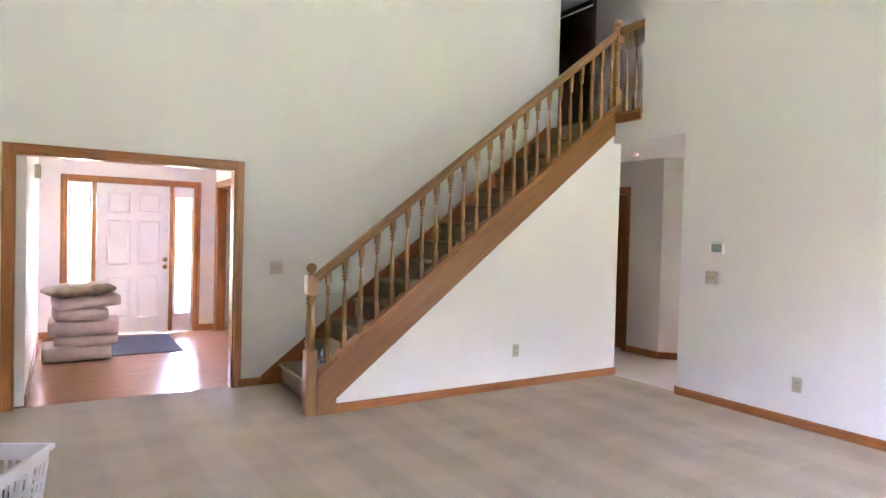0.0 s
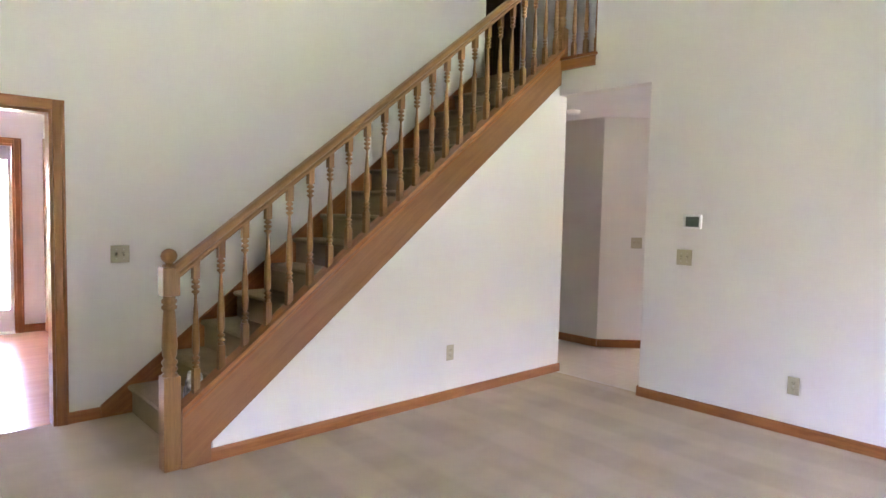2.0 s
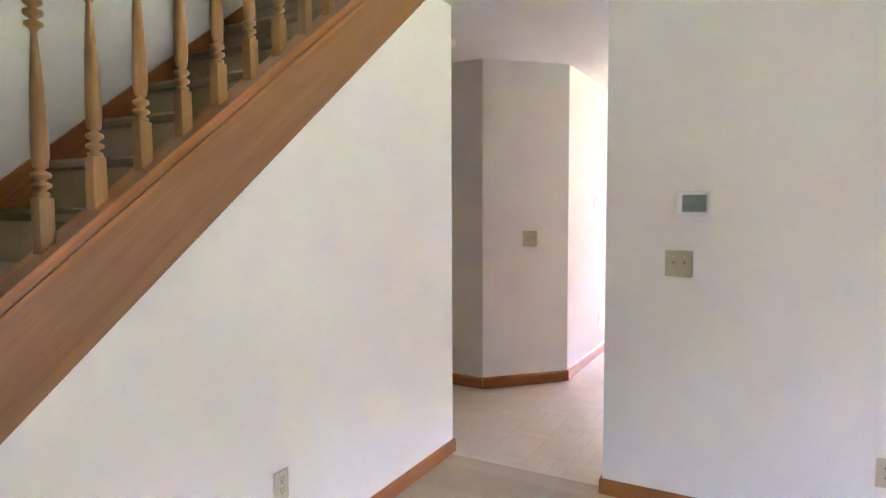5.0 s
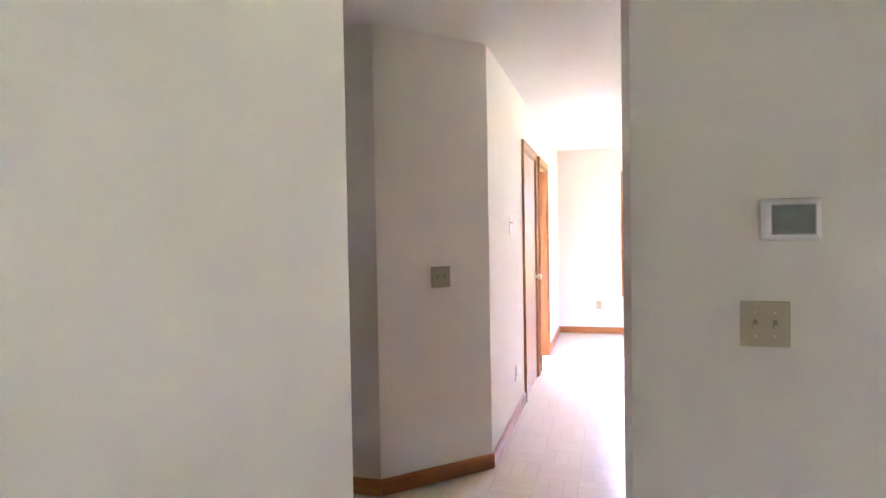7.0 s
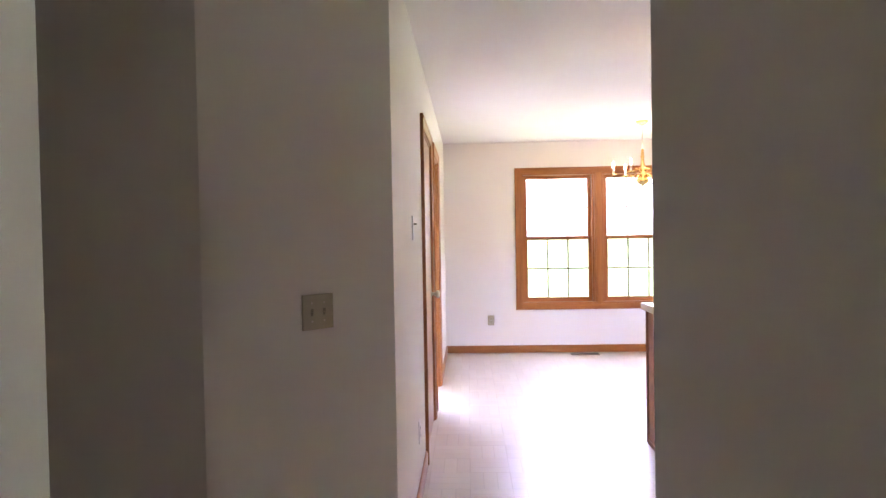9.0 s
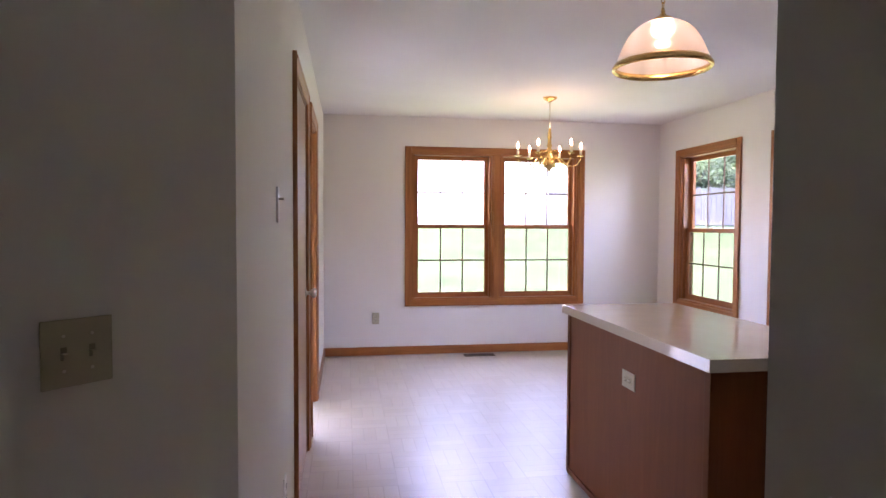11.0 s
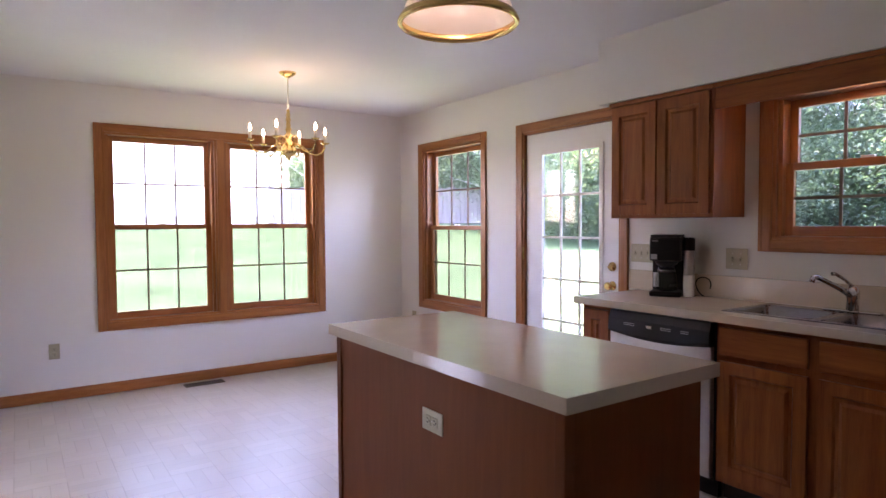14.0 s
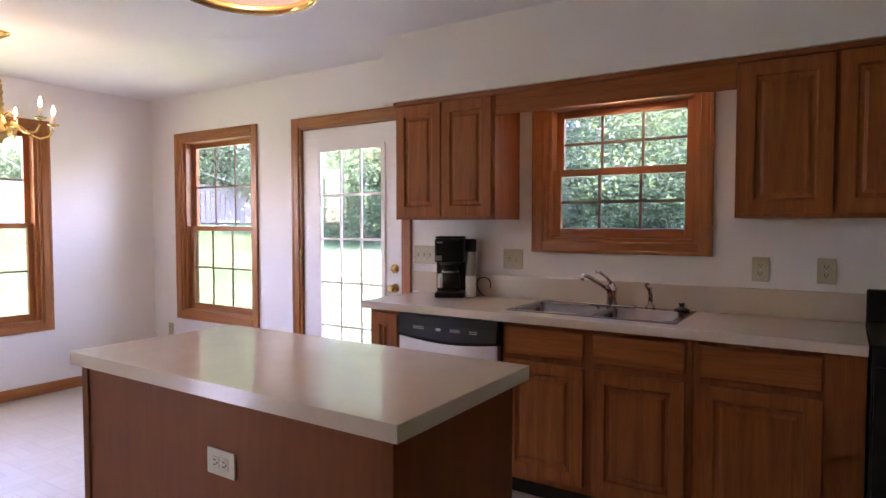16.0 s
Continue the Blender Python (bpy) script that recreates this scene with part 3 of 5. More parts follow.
def newel(name, parent, at, z0, z_block, z_top, w=0.088):
    """A square post with a turned middle, upper block and ball finial."""
    bm = bmesh.new()
    h = w / 2
    box(bm, -h, h, -h, h, z0, z_block, bevel=0.005)
    ub0, ub1 = z_top - 0.25, z_top - 0.095
    box(bm, -h, h, -h, h, ub0, ub1, bevel=0.008)
    a, b = z_block, ub0
    p = [(h * 0.9, a - 0.01), (h * 0.95, a + 0.008), (0.028, a + 0.016), (h * 0.92, a + 0.03), (h * 0.92, a + 0.042), (0.030, a + 0.052), (h * 0.92, a + 0.066), (h * 0.92, a + 0.078), (0.028, a + 0.092),
         (0.036, a + 0.11), (0.040, a + 0.16), (0.036, a + (b - a) * 0.62), (0.030, b - 0.085), (0.028, b - 0.078), (h * 0.9, b - 0.068), (h * 0.9, b - 0.056), (0.030, b - 0.046), (h * 0.9, b - 0.034), (h * 0.9, b - 0.022), (0.03, b - 0.012), (h * 0.85, b + 0.005)]
    lathe(bm, p, 16)
    lathe(bm, [(h * 0.9, ub1 - 0.004), (h * 0.8, ub1 + 0.01), (0.022, ub1 + 0.014), (0.020, ub1 + 0.020)] + [(0.043 * math.sin(t), ub1 + 0.056 - 0.04 * math.cos(t)) for t in [radians(d) for d in (35, 60, 90, 120, 145, 165, 178)]], 16)
    return part(name, bm, RAILW[2], parent, m=pose(*at, 0))


railing = thing("stair_railing", "honey oak stair railing with turned balusters and newel posts", "railing")
newel("newel_post", railing, (1.042, 4.585), 0.0, 0.51, 1.19)
newel("newel_post", railing, (4.335, 4.575), 2.52, 3.02, 3.745, w=0.092)


def rail_bar(name, parent, a, b, y, mat):
    """A moulded handrail from (x, z) a to b, its foot at that line."""
    prof = [(-0.028, 0), (-0.032, 0.018), (-0.024, 0.03), (-0.036, 0.045), (-0.038, 0.066), (-0.026, 0.084), (0, 0.090), (0.026, 0.084), (0.038, 0.066), (0.036, 0.045), (0.024, 0.03), (0.032, 0.018), (0.028, 0)]
    bm = bmesh.new()
    t = math.atan2(b[1] - a[1], b[0] - a[0])
    c, sn = math.cos(t), math.sin(t)
    rings = [[bm.verts.new((x * c + (z + q) * sn, y + p, (z + q) * c - x * sn)) for p, q in prof] for x, z in (a, b)]
    n = len(prof)
    bm.faces.new(rings[0]), bm.faces.new(rings[1][::-1])
    for k in range(n):
        bm.faces.new((rings[0][k], rings[1][k], rings[1][(k + 1) % n], rings[0][(k + 1) % n]))
    return part(name, bm, mat, parent, m=pose(0, 0, 0, 0, -math.degrees(t), 0))


rail_z = lambda x: 1.048 + SLOPE * (x - 1.10)
rail_bar("handrail", railing, (1.06, rail_z(1.06)), (4.31, rail_z(4.31)), 4.575, RAILW[0])
BAL_L = rail_z(2) - st(2) - 0.03
bal = part("baluster", baluster_mesh(BAL_L), RAILW[2], railing, m=pose(1.177, 4.575, st(1.177) + 0.03))
for k in range(1, 23):
    o = bal.copy()
    scene.collection.objects.link(o)
    x = 1.177 + 0.14 * k
    o.matrix_basis = pose(x, 4.575, st(x) + 0.03, 0, 0, 0)
    o.parent = railing
# balcony stretch
bm = bmesh.new()
box(bm, 4.31, 4.375, 4.192, 4.54, 3.575, 3.655, bevel=0.018)
part("balcony_rail", bm, RAILW[1], railing)
bb = part("balcony_baluster", baluster_mesh(3.58 - 2.755), RAILW[2], railing, m=pose(4.345, 4.445, 2.755))
for y in (4.325, 4.215):
    o = bb.copy()
    scene.collection.objects.link(o)
    o.matrix_basis = pose(4.345, y, 2.755)
    o.parent = railing


# ---- plates and small fittings ----
def plate_at(face, a, z):
    """Pose of a fitting on a wall: local x along it, y out of it, z up."""
    axis, v = face
    if axis == "y+":
        return pose(a, v, z)
    if axis == "y-":
        return pose(a, v, z, 0, 0, 180)
    if axis == "x-":
        return pose(v, a, z, 0, 0, 90)
    if axis == "x+":
        return pose(v, a, z, 0, 0, -90)


def switch_plate(m, gangs, label, w=None, mat=None, group="light switches"):
    w = w or (0.070 + 0.046 * (gangs - 1))
    t = thing("light_switch", label, "light switch", m, group)
    part("plate", boxed(-w / 2, w / 2, 0.0005, 0.006, -0.058, 0.058, bevel=0.002), mat or IVORY, t)
    for k in range(gangs):
        u = (k - (gangs - 1) / 2) * 0.046
        # no real opening: a thin chip in the slot's shade colour
        part("slot", boxed(u - 0.005, u + 0.005, 0.006, 0.0066, -0.011, 0.011), SLOT_SHADE, t)
        bm = bmesh.new()
        up = random.choice((1, -1))
        box(bm, u - 0.0045, u + 0.0045, 0.005, 0.018, -0.005 + up * 0.004, 0.005 + up * 0.004, bevel=0.001)
        part("toggle", bm, mat or IVORY, t)
        for s in (-0.03, 0.03):
            part("screw", lathe(bmesh.new(), [(0.003, 0), (0.003, 0.001)], 8), NICKEL, t, m=pose(u, 0.006, s, -90))
    return t


def outlet(m, label, flat=False, mat=None, group="wall outlets"):
    m = m @ pose(0, 0, 0, 0, 90 if flat else 0, 0)
    t = thing("wall_outlet", label, "outlet", m, group)
    part("plate", boxed(-0.036, 0.036, 0.0005, 0.006, -0.058, 0.058, bevel=0.002), mat or IVORY, t)
    for s in (-0.0195, 0.0195):
        f = part("socket", boxed(-0.0165, 0.0165, 0.005, 0.0085, s - 0.0145, s + 0.0145, bevel=0.003), mat or IVORY, t)
        for u in (-0.0065, 0.0065):
            part("slot", boxed(u - 0.0015, u + 0.0015, 0.0085, 0.0092, s - 0.002, s + 0.007), DARK, f)
        part("ground_hole", boxed(-0.0025, 0.0025, 0.0085, 0.0092, s - 0.010, s - 0.005), DARK, f)
    part("screw", lathe(bmesh.new(), [(0.003, 0), (0.003, 0.001)], 8), NICKEL, t, m=pose(0, 0.006, 0, -90))
    return t


T_FACE, S_FACE, C_FACE, W_FACE = ("x-", T_X), ("y+", S_Y), ("y-", C_Y), ("x-", W_X)
switch_plate(plate_at(T_FACE, 3.357, 1.118), 2, "ivory double light switch under the thermostat")
switch_plate(plate_at(("y-", BACK), 1.097, 1.085), 2, "ivory double light switch beside the foyer opening")
switch_plate(pose(5.83, 4.6327, 1.125, 0, 0, 135.3), 2, "ivory double light switch on the angled wall")
switch_plate(plate_at(S_FACE, 7.955, 1.143), 4, "ivory four-gang light switch behind the coffee maker", w=0.205)
switch_plate(plate_at(S_FACE, 7.345, 1.133), 2, "ivory double switch plate over the backsplash", w=0.125)
outlet(plate_at(T_FACE, 2.578, 0.33), "ivory wall outlet low on the living room wall")
outlet(plate_at(("y-", STAIR_Y), 3.06, 0.358), "ivory wall outlet under the stairs")
outlet(plate_at(C_FACE, 7.02, 0.345), "white wall outlet low in the corridor", mat=WHITE_PL)
outlet(plate_at(W_FACE, 3.882, 0.379), "ivory wall outlet low beside the dining window")
outlet(plate_at(S_FACE, 6.05, 1.126), "ivory wall outlet above the counter")
outlet(plate_at(S_FACE, 5.785, 1.128), "ivory wall outlet above the counter near the range")
outlet(plate_at(S_FACE, 10.73, 0.40), "ivory wall outlet low in the dining corner")
outlet(plate_at(("x+", -0.85), 8.3, 0.42), "white wall outlet low in the foyer", mat=WHITE_PL)

th = thing("thermostat", "white programmable thermostat with a grey-green display", "thermostat", plate_at(T_FACE, 3.302, 1.383))
part("case", boxed(-0.069, 0.069, 0.001, 0.028, -0.052, 0.052, bevel=0.010), WHITE_PL, th)
LCD = material("lcd", (0.20, 0.25, 0.235), 0.15, var=0.08, scale=30)
part("display", boxed(-0.052, 0.042, 0.0275, 0.0295, -0.036, 0.034), LCD, th)
part("bezel", boxed(-0.055, 0.045, 0.027, 0.0285, -0.039, 0.037), material("grey_bezel", (0.45, 0.46, 0.47), 0.4), th)

chime = thing("door_chime", "cream door chime box high on the foyer wall", "door chime", plate_at(("x+", -0.85), 7.6, 1.98))
part("cover", boxed(-0.10, 0.10, 0.001, 0.055, -0.07, 0.07, bevel=0.012), IVORY, chime)

jack = thing("phone_jack", "tall narrow white phone plate with small hook on corridor wall", "phone plate", plate_at(C_FACE, 6.825, 1.41))
part("plate", boxed(-0.019, 0.019, 0.0005, 0.008, -0.06, 0.06, bevel=0.002), WHITE_PL, jack)
part("stud", lathe(bmesh.new(), [(0.004, 0), (0.004, 0.012), (0.006, 0.014), (0.006, 0.017)], 8), NICKEL, jack, m=pose(0, 0.008, 0.02, -90))

smoke = thing("smoke_detector", "white round smoke detector on the hall ceiling", "smoke detector", pose(5.0, 4.90, LOW))
part("body", lathe(bmesh.new(), [(0.03, -0.042), (0.055, -0.038), (0.064, -0.025), (0.066, -0.001)], 24), WHITE_PL, smoke)


# ---- doors ----
def knob_at(parent, x, z, y, out=1, mat=NICKEL):
    k = part("knob", lathe(bmesh.new(), [(0.032, 0.0), (0.031, 0.004), (0.012, 0.008), (0.011, 0.028), (0.022, 0.036), (0.028, 0.048), (0.026, 0.058), (0.015, 0.064)], 18), mat, parent, m=pose(x, y, z, -90 if out > 0 else 90))
    return k


def hinges(parent, x, zs, mat=BRASS):
    for z in zs:
        part("hinge", lathe(bmesh.new(), [(0.006, -0.045), (0.006, 0.045)], 8), mat, parent, m=pose(x, 0.008, z))


# closed flush closet door and open doorway in the corridor
DOORW = wood("door_birch", (0.33, 0.165, 0.085), (0.48, 0.27, 0.15), 2, rough=0.3, grain=0.5)
d = thing("door_1", "closed flush oak closet door with a nickel knob", "door", pose(8.36, C_Y, 0, 0, 0, 180), kind="structure")
casing(d, 0.83, 2.035, OAK)
jamb(d, 0.83, 2.035, 0.12, OAK, bottom=False)
leaf = part("leaf", boxed(0.020, 0.810, -0.037, -0.002, 0.008, 2.015, bevel=0.002), DOORW, d)
knob_at(leaf, 0.085, 0.95, -0.002)
hinges(d, 0.814, (0.25, 1.02, 1.80))
d = thing("door_2", "open cased doorway with oak trim", "doorway", pose(9.40, C_Y, 0, 0, 0, 180), kind="structure")
casing(d, 0.73, 2.035, OAK)
jamb(d, 0.73, 2.035, 0.12, OAK, bottom=False)
part("stop", boxed(0.018, 0.030, -0.075, -0.04, 0, 2.017), OAK[2], d)
part("stop", boxed(0.70, 0.712, -0.075, -0.04, 0, 2.017), OAK[2], d)

# hall door, ajar into the bedroom
d = thing("door_3", "oak-trimmed hall door standing open", "door", pose(5.56, 6.27, 0, 0, 0, 90) @ pose(-0.81, 0, 0), kind="structure")
casing(d, 0.81, 2.05, OAK)
jamb(d, 0.81, 2.05, 0.12, OAK, bottom=False)
part("leaf", boxed(0.022, 0.80, -0.16, -0.125, 0.008, 2.03, bevel=0.002), OAK[2], d)

# foyer: cased opening
d = thing("door_4", "wide oak-cased opening to the foyer", "doorway", pose(0.72, BACK, 0, 0, 0, 180), kind="structure")
casing(d, 1.655, 1.985, OAK)
jamb(d, 1.655, 1.985, 0.12, OAK, bottom=False)
d = thing("door_5", "oak-cased doorway to the study off the foyer", "doorway", pose(1.26, 8.20, 0, 0, 0, 90), kind="structure")
casing(d, 0.82, 2.03, OAK)
jamb(d, 0.82, 2.03, 0.12, OAK, bottom=False)

# upstairs dark doorway
d = thing("door_6", "dark stained upstairs doorway", "doorway", pose(5.60, 6.20, UP, 0, 0, 90), kind="structure")
DARKW = [wood("dark_oak_" + a, (0.05, 0.022, 0.010), (0.09, 0.040, 0.018), k) for k, a in enumerate("xyz")]
casing(d, 0.70, 1.93, DARKW)
part("leaf", boxed(0.0, 0.70, -0.06, -0.02, 0.01, 1.92), DARKW[2], d)


def panel(bm, x0, x1, z0, z1, y, depth=0.010, b=0.022):
    """A raised panel sunk into a face at y."""
    ring = lambda i, yy: [bm.verts.new(p) for p in ((x0 + i, yy, z0 + i), (x1 - i, yy, z0 + i), (x1 - i, yy, z1 - i), (x0 + i, yy, z1 - i))]
    rs = [ring(0, y + 0.0005), ring(0.008, y - depth), ring(b, y - depth), ring(b + 0.014, y - 0.002)]
    for p, q in zip(rs, rs[1:]):
        for k in range(4):
            bm.faces.new((p[k], p[(k + 1) % 4], q[(k + 1) % 4], q[k]))
    bm.faces.new(rs[-1])
    return bm


def panelled(bm, x0, x1, z0, z1, y0, y1, cells):
    """A slab whose front at y1 carries raised panels in the cells (x0, x1, z0, z1)."""
    us = sorted({x0, x1, *(v for c in cells for v in c[:2])})
    ws = sorted({z0, z1, *(v for c in cells for v in c[2:])})
    for i in range(len(us) - 1):
        for j in range(len(ws) - 1):
            cu, cw = (us[i] + us[i + 1]) / 2, (ws[j] + ws[j + 1]) / 2
            if not any(c[0] < cu < c[1] and c[2] < cw < c[3] for c in cells):
                bm.faces.new([bm.verts.new(p) for p in ((us[i], y1, ws[j]), (us[i + 1], y1, ws[j]), (us[i + 1], y1, ws[j + 1]), (us[i], y1, ws[j + 1]))])
    for c in cells:
        panel(bm, *c, y1)
    lo = [bm.verts.new(p) for p in ((x0, y1, z0), (x1, y1, z0), (x1, y1, z1), (x0, y1, z1))]
    hi = [bm.verts.new(p) for p in ((x0, y0, z0), (x1, y0, z0), (x1, y0, z1), (x0, y0, z1))]
    for k in range(4):
        bm.faces.new((lo[k], hi[k], hi[(k + 1) % 4], lo[(k + 1) % 4]))
    bm.faces.new(hi)
    bmesh.ops.remove_doubles(bm, verts=bm.verts, dist=0.0002)
    return bm


# front door with two sidelights: local x runs from the foyer's right to its left
fd = thing("door_7", "closed white six-panel front door between two sidelights in oak trim", "door", pose(0.99, 9.15, 0, 0, 0, 180), kind="structure")
casing(fd, 1.545, 2.02, OAK)
jamb(fd, 1.545, 2.02, 0.12, OAK, bottom=False)
part("threshold", boxed(0.018, 1.527, -0.11, 0.01, 0.0, 0.02, bevel=0.004), NICKEL, fd)
for a in (0.283, 1.213):
    part("mullion", boxed(a, a + 0.05, -0.10, 0.004, 0.02, 2.002), OAK[2], fd)
cells = [(0.335 + p, 0.335 + q, r, s) for p, q in ((0.12, 0.395), (0.48, 0.755)) for r, s in ((0.22, 0.78), (0.93, 1.52), (1.62, 1.88))]
leaf = part("leaf", panelled(bmesh.new(), 0.336, 1.210, 0.022, 2.0, -0.06, -0.018, cells), WHITE, fd, "white six-panel door leaf")
knob_at(leaf, 0.385, 0.90, -0.018, mat=BRASS)
part("deadbolt", lathe(bmesh.new(), [(0.03, 0), (0.03, 0.01), (0.012, 0.014), (0.012, 0.022)], 16), BRASS, leaf, m=pose(0.385, -0.018, 1.0, -90))
for a in (0.020, 1.265):
    s = part("sidelight", bmesh.new(), WHITE, fd, "white sidelight panel with a tall pane")
    bm = bmesh.new()
    w = 0.261
    for q in ((a, a + 0.036, 0.022, 2.0), (a + w - 0.036, a + w, 0.022, 2.0)):
        box(bm, q[0], q[1], -0.06, -0.018, q[2], q[3], bevel=0.003)
    box(bm, a + 0.036, a + w - 0.036, -0.0595, -0.0185, 0.022, 0.26)
    box(bm, a + 0.036, a + w - 0.036, -0.0595, -0.0185, 1.85, 2.0)
    bm.to_mesh(s.data)
    bm.free()
    p = part("pane", boxed(a + 0.033, a + w - 0.033, -0.041, -0.037, 0.255, 1.855), GLASS, s)
    p.visible_shadow = False

# garden door: local x along +x
gd = thing("door_8", "white garden door with fifteen lites and brass locks in oak trim", "door", pose(8.145, S_Y, 0), kind="structure")
casing(gd, 0.96, 2.045, OAK)
jamb(gd, 0.96, 2.045, 0.14, OAK, bottom=False)
part("threshold", boxed(0.018, 0.942, -0.13, 0.012, 0.0, 0.022, bevel=0.004), NICKEL, gd)
gx0, gx1, gz0, gz1 = 0.178, 0.782, 0.27, 1.88
bm = bmesh.new()
box(bm, 0.021, gx0, -0.064, -0.02, 0.024, 2.022, bevel=0.002)
box(bm, gx1, 0.939, -0.064, -0.02, 0.024, 2.022, bevel=0.002)
box(bm, gx0, gx1, -0.0635, -0.0205, 0.024, gz0)
box(bm, gx0, gx1, -0.0635, -0.0205, gz1, 2.022)
leaf = part("leaf", bm, WHITE, gd, "white door leaf")
bm = bmesh.new()
for q in ((gx0 - 0.012, gx0 + 0.022, gz0 - 0.012, gz1 + 0.012), (gx1 - 0.022, gx1 + 0.012, gz0 - 0.012, gz1 + 0.012)):
    box(bm, q[0], q[1], -0.03, -0.010, q[2], q[3], bevel=0.004)
box(bm, gx0 + 0.022, gx1 - 0.022, -0.03, -0.011, gz0 - 0.012, gz0 + 0.022)
box(bm, gx0 + 0.022, gx1 - 0.022, -0.03, -0.011, gz1 - 0.022, gz1 + 0.012)
part("lite_frame", bm, WHITE, gd)
for k in (1, 2):
    u = gx0 + 0.022 + (gx1 - gx0 - 0.044) * k / 3
    part("lite_bar", boxed(u - 0.008, u + 0.008, -0.034, -0.020, gz0 + 0.02, gz1 - 0.02), WHITE, leaf)
for k in range(1, 5):
    u = gz0 + 0.022 + (gz1 - gz0 - 0.044) * k / 5
    part("lite_bar", boxed(gx0 + 0.02, gx1 - 0.02, -0.0335, -0.0195, u - 0.008, u + 0.008), WHITE, leaf)
p = part("pane", boxed(gx0, gx1, -0.044, -0.041, gz0, gz1), clear_glass("garden_door_glass", tint=(0.76, 0.79, 0.79)), leaf)
p.visible_shadow = False
part("deadbolt", lathe(bmesh.new(), [(0.032, 0), (0.031, 0.010), (0.013, 0.014), (0.013, 0.020)], 18), BRASS, leaf, m=pose(0.085, -0.02, 1.04, -90))
part("thumb_turn", boxed(0.065, 0.105, 0.0, 0.012, 1.034, 1.046, bevel=0.003), BRASS, leaf)
knob_at(leaf, 0.085, 0.91, -0.02, mat=BRASS)
hinges(gd, 0.947, (0.25, 1.10, 1.80))


# ---- kitchen ----
def cab_door(parent, x0, x1, z0, z1, y, name="cabinet_door", mats=CAB):
    """A raised-panel door, its face at y + 0.019."""
    f = 0.055
    bm = panelled(bmesh.new(), x0, x1, z0, z1, y, y + 0.019, [(x0 + f, x1 - f, z0 + f, z1 - f)])
    return part(name, bm, mats[2], parent)


def drawer_front(parent, x0, x1, z0, z1, y, name="drawer_front"):
    return part(name, boxed(x0, x1, y, y + 0.019, z0, z1, bevel=0.006), CAB[0], parent)


def base_cabinet(x0, x1, doors, label, drawers=True):
    """A base unit against the sink wall; doors as (a, b) spans."""
    c = thing("base_cabinet", label, "cabinet", pose(0, 0, 0), "kitchen base cabinets")
    yb = S_Y + 0.568
    part("body", boxed(x0 + 0.001, x1 - 0.001, S_Y + 0.002, yb, 0.10, 0.868), CAB[2], c)
    # the shade under the cabinet is put into the toe kick's near-black colour
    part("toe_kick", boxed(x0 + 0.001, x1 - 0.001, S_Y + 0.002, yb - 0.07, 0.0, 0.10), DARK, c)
    for a, b in doors:
        if drawers:
            drawer_front(c, a, b, 0.715, 0.845, yb + 0.001)
            cab_door(c, a, b, 0.135, 0.685, yb + 0.001)
        else:
            cab_door(c, a, b, 0.135, 0.845, yb + 0.001)
    return c


base_cabinet(7.735, 7.955, [(7.755, 7.935)], "narrow oak base cabinet at the end of the counter", drawers=False)
base_cabinet(6.235, 7.115, [(6.700, 7.095), (6.262, 6.655)], "oak sink base cabinet with two raised-panel doors")
base_cabinet(5.640, 6.234, [(5.775, 6.205)], "oak base cabinet with a drawer and raised-panel door")

# dishwasher
dw = thing("dishwasher", "stainless steel dishwasher with a black control panel", "dishwasher", pose(7.118, S_Y, 0))
part("body", boxed(0.002, 0.612, 0.01, 0.57, 0.09, 0.866), DARK, dw)
part("door", boxed(0.006, 0.608, 0.571, 0.603, 0.11, 0.744, bevel=0.006), material("brushed_steel", (0.50, 0.48, 0.46), 0.38, 1.0, var=0.04, scale=30), dw)
bm = bmesh.new()
rings = []
for k in range(13):
    u = k / 12
    low = 0.745 - 0.024 * math.sin(math.pi * u)
    prof = [(0.571, low), (0.612, low), (0.622, low + 0.016), (0.617, 0.82), (0.600, 0.862), (0.571, 0.862)]
    rings.append([bm.verts.new((0.006 + 0.602 * u, y, z)) for y, z in prof])
bm.faces.new(rings[0]), bm.faces.new(rings[-1][::-1])
for p, q in zip(rings, rings[1:]):
    for k in range(6):
        bm.faces.new((p[k], q[k], q[(k + 1) % 6], p[(k + 1) % 6]))
cp = part("control_panel", bm, BLACK_PL, dw)
GREY_MARK = material("grey_print", (0.35, 0.35, 0.36), 0.5)
for u, w in ((0.435, 0.07), (0.215, 0.06), (0.115, 0.045)):
    for h in (0.790, 0.799):
        part("button_mark", boxed(u, u + w, 0.6130, 0.6195, h, h + 0.004), GREY_MARK, cp)
part("indicator", boxed(0.332, 0.362, 0.6130, 0.6200, 0.788, 0.802, bevel=0.002), WHITE_PL, cp, "small white indicator window")
part("kick_plate", boxed(0.006, 0.608, 0.50, 0.53, 0.0, 0.088), BLACK_PL, dw)

# counter with backsplash, cut out for the sink
ct = thing("countertop", "beige laminate counter with a low backsplash", "countertop", pose(0, 0, 0), kind="structure")
SX0, SX1, SY0, SY1 = 6.315, 7.125, 0.875, 1.315
bm = bmesh.new()
for q in ((5.64, SX0 + 0.02, S_Y + 0.021, 1.412), (SX1 - 0.02, 7.985, S_Y + 0.021, 1.412), (SX0 + 0.02, SX1 - 0.02, S_Y + 0.021, SY0 + 0.02), (SX0 + 0.02, SX1 - 0.02, SY1 - 0.02, 1.412)):
    box(bm, *q, 0.870, 0.910)
bmesh.ops.remove_doubles(bm, verts=bm.verts, dist=0.0005)
part("top", bm, LAMINATE, ct)
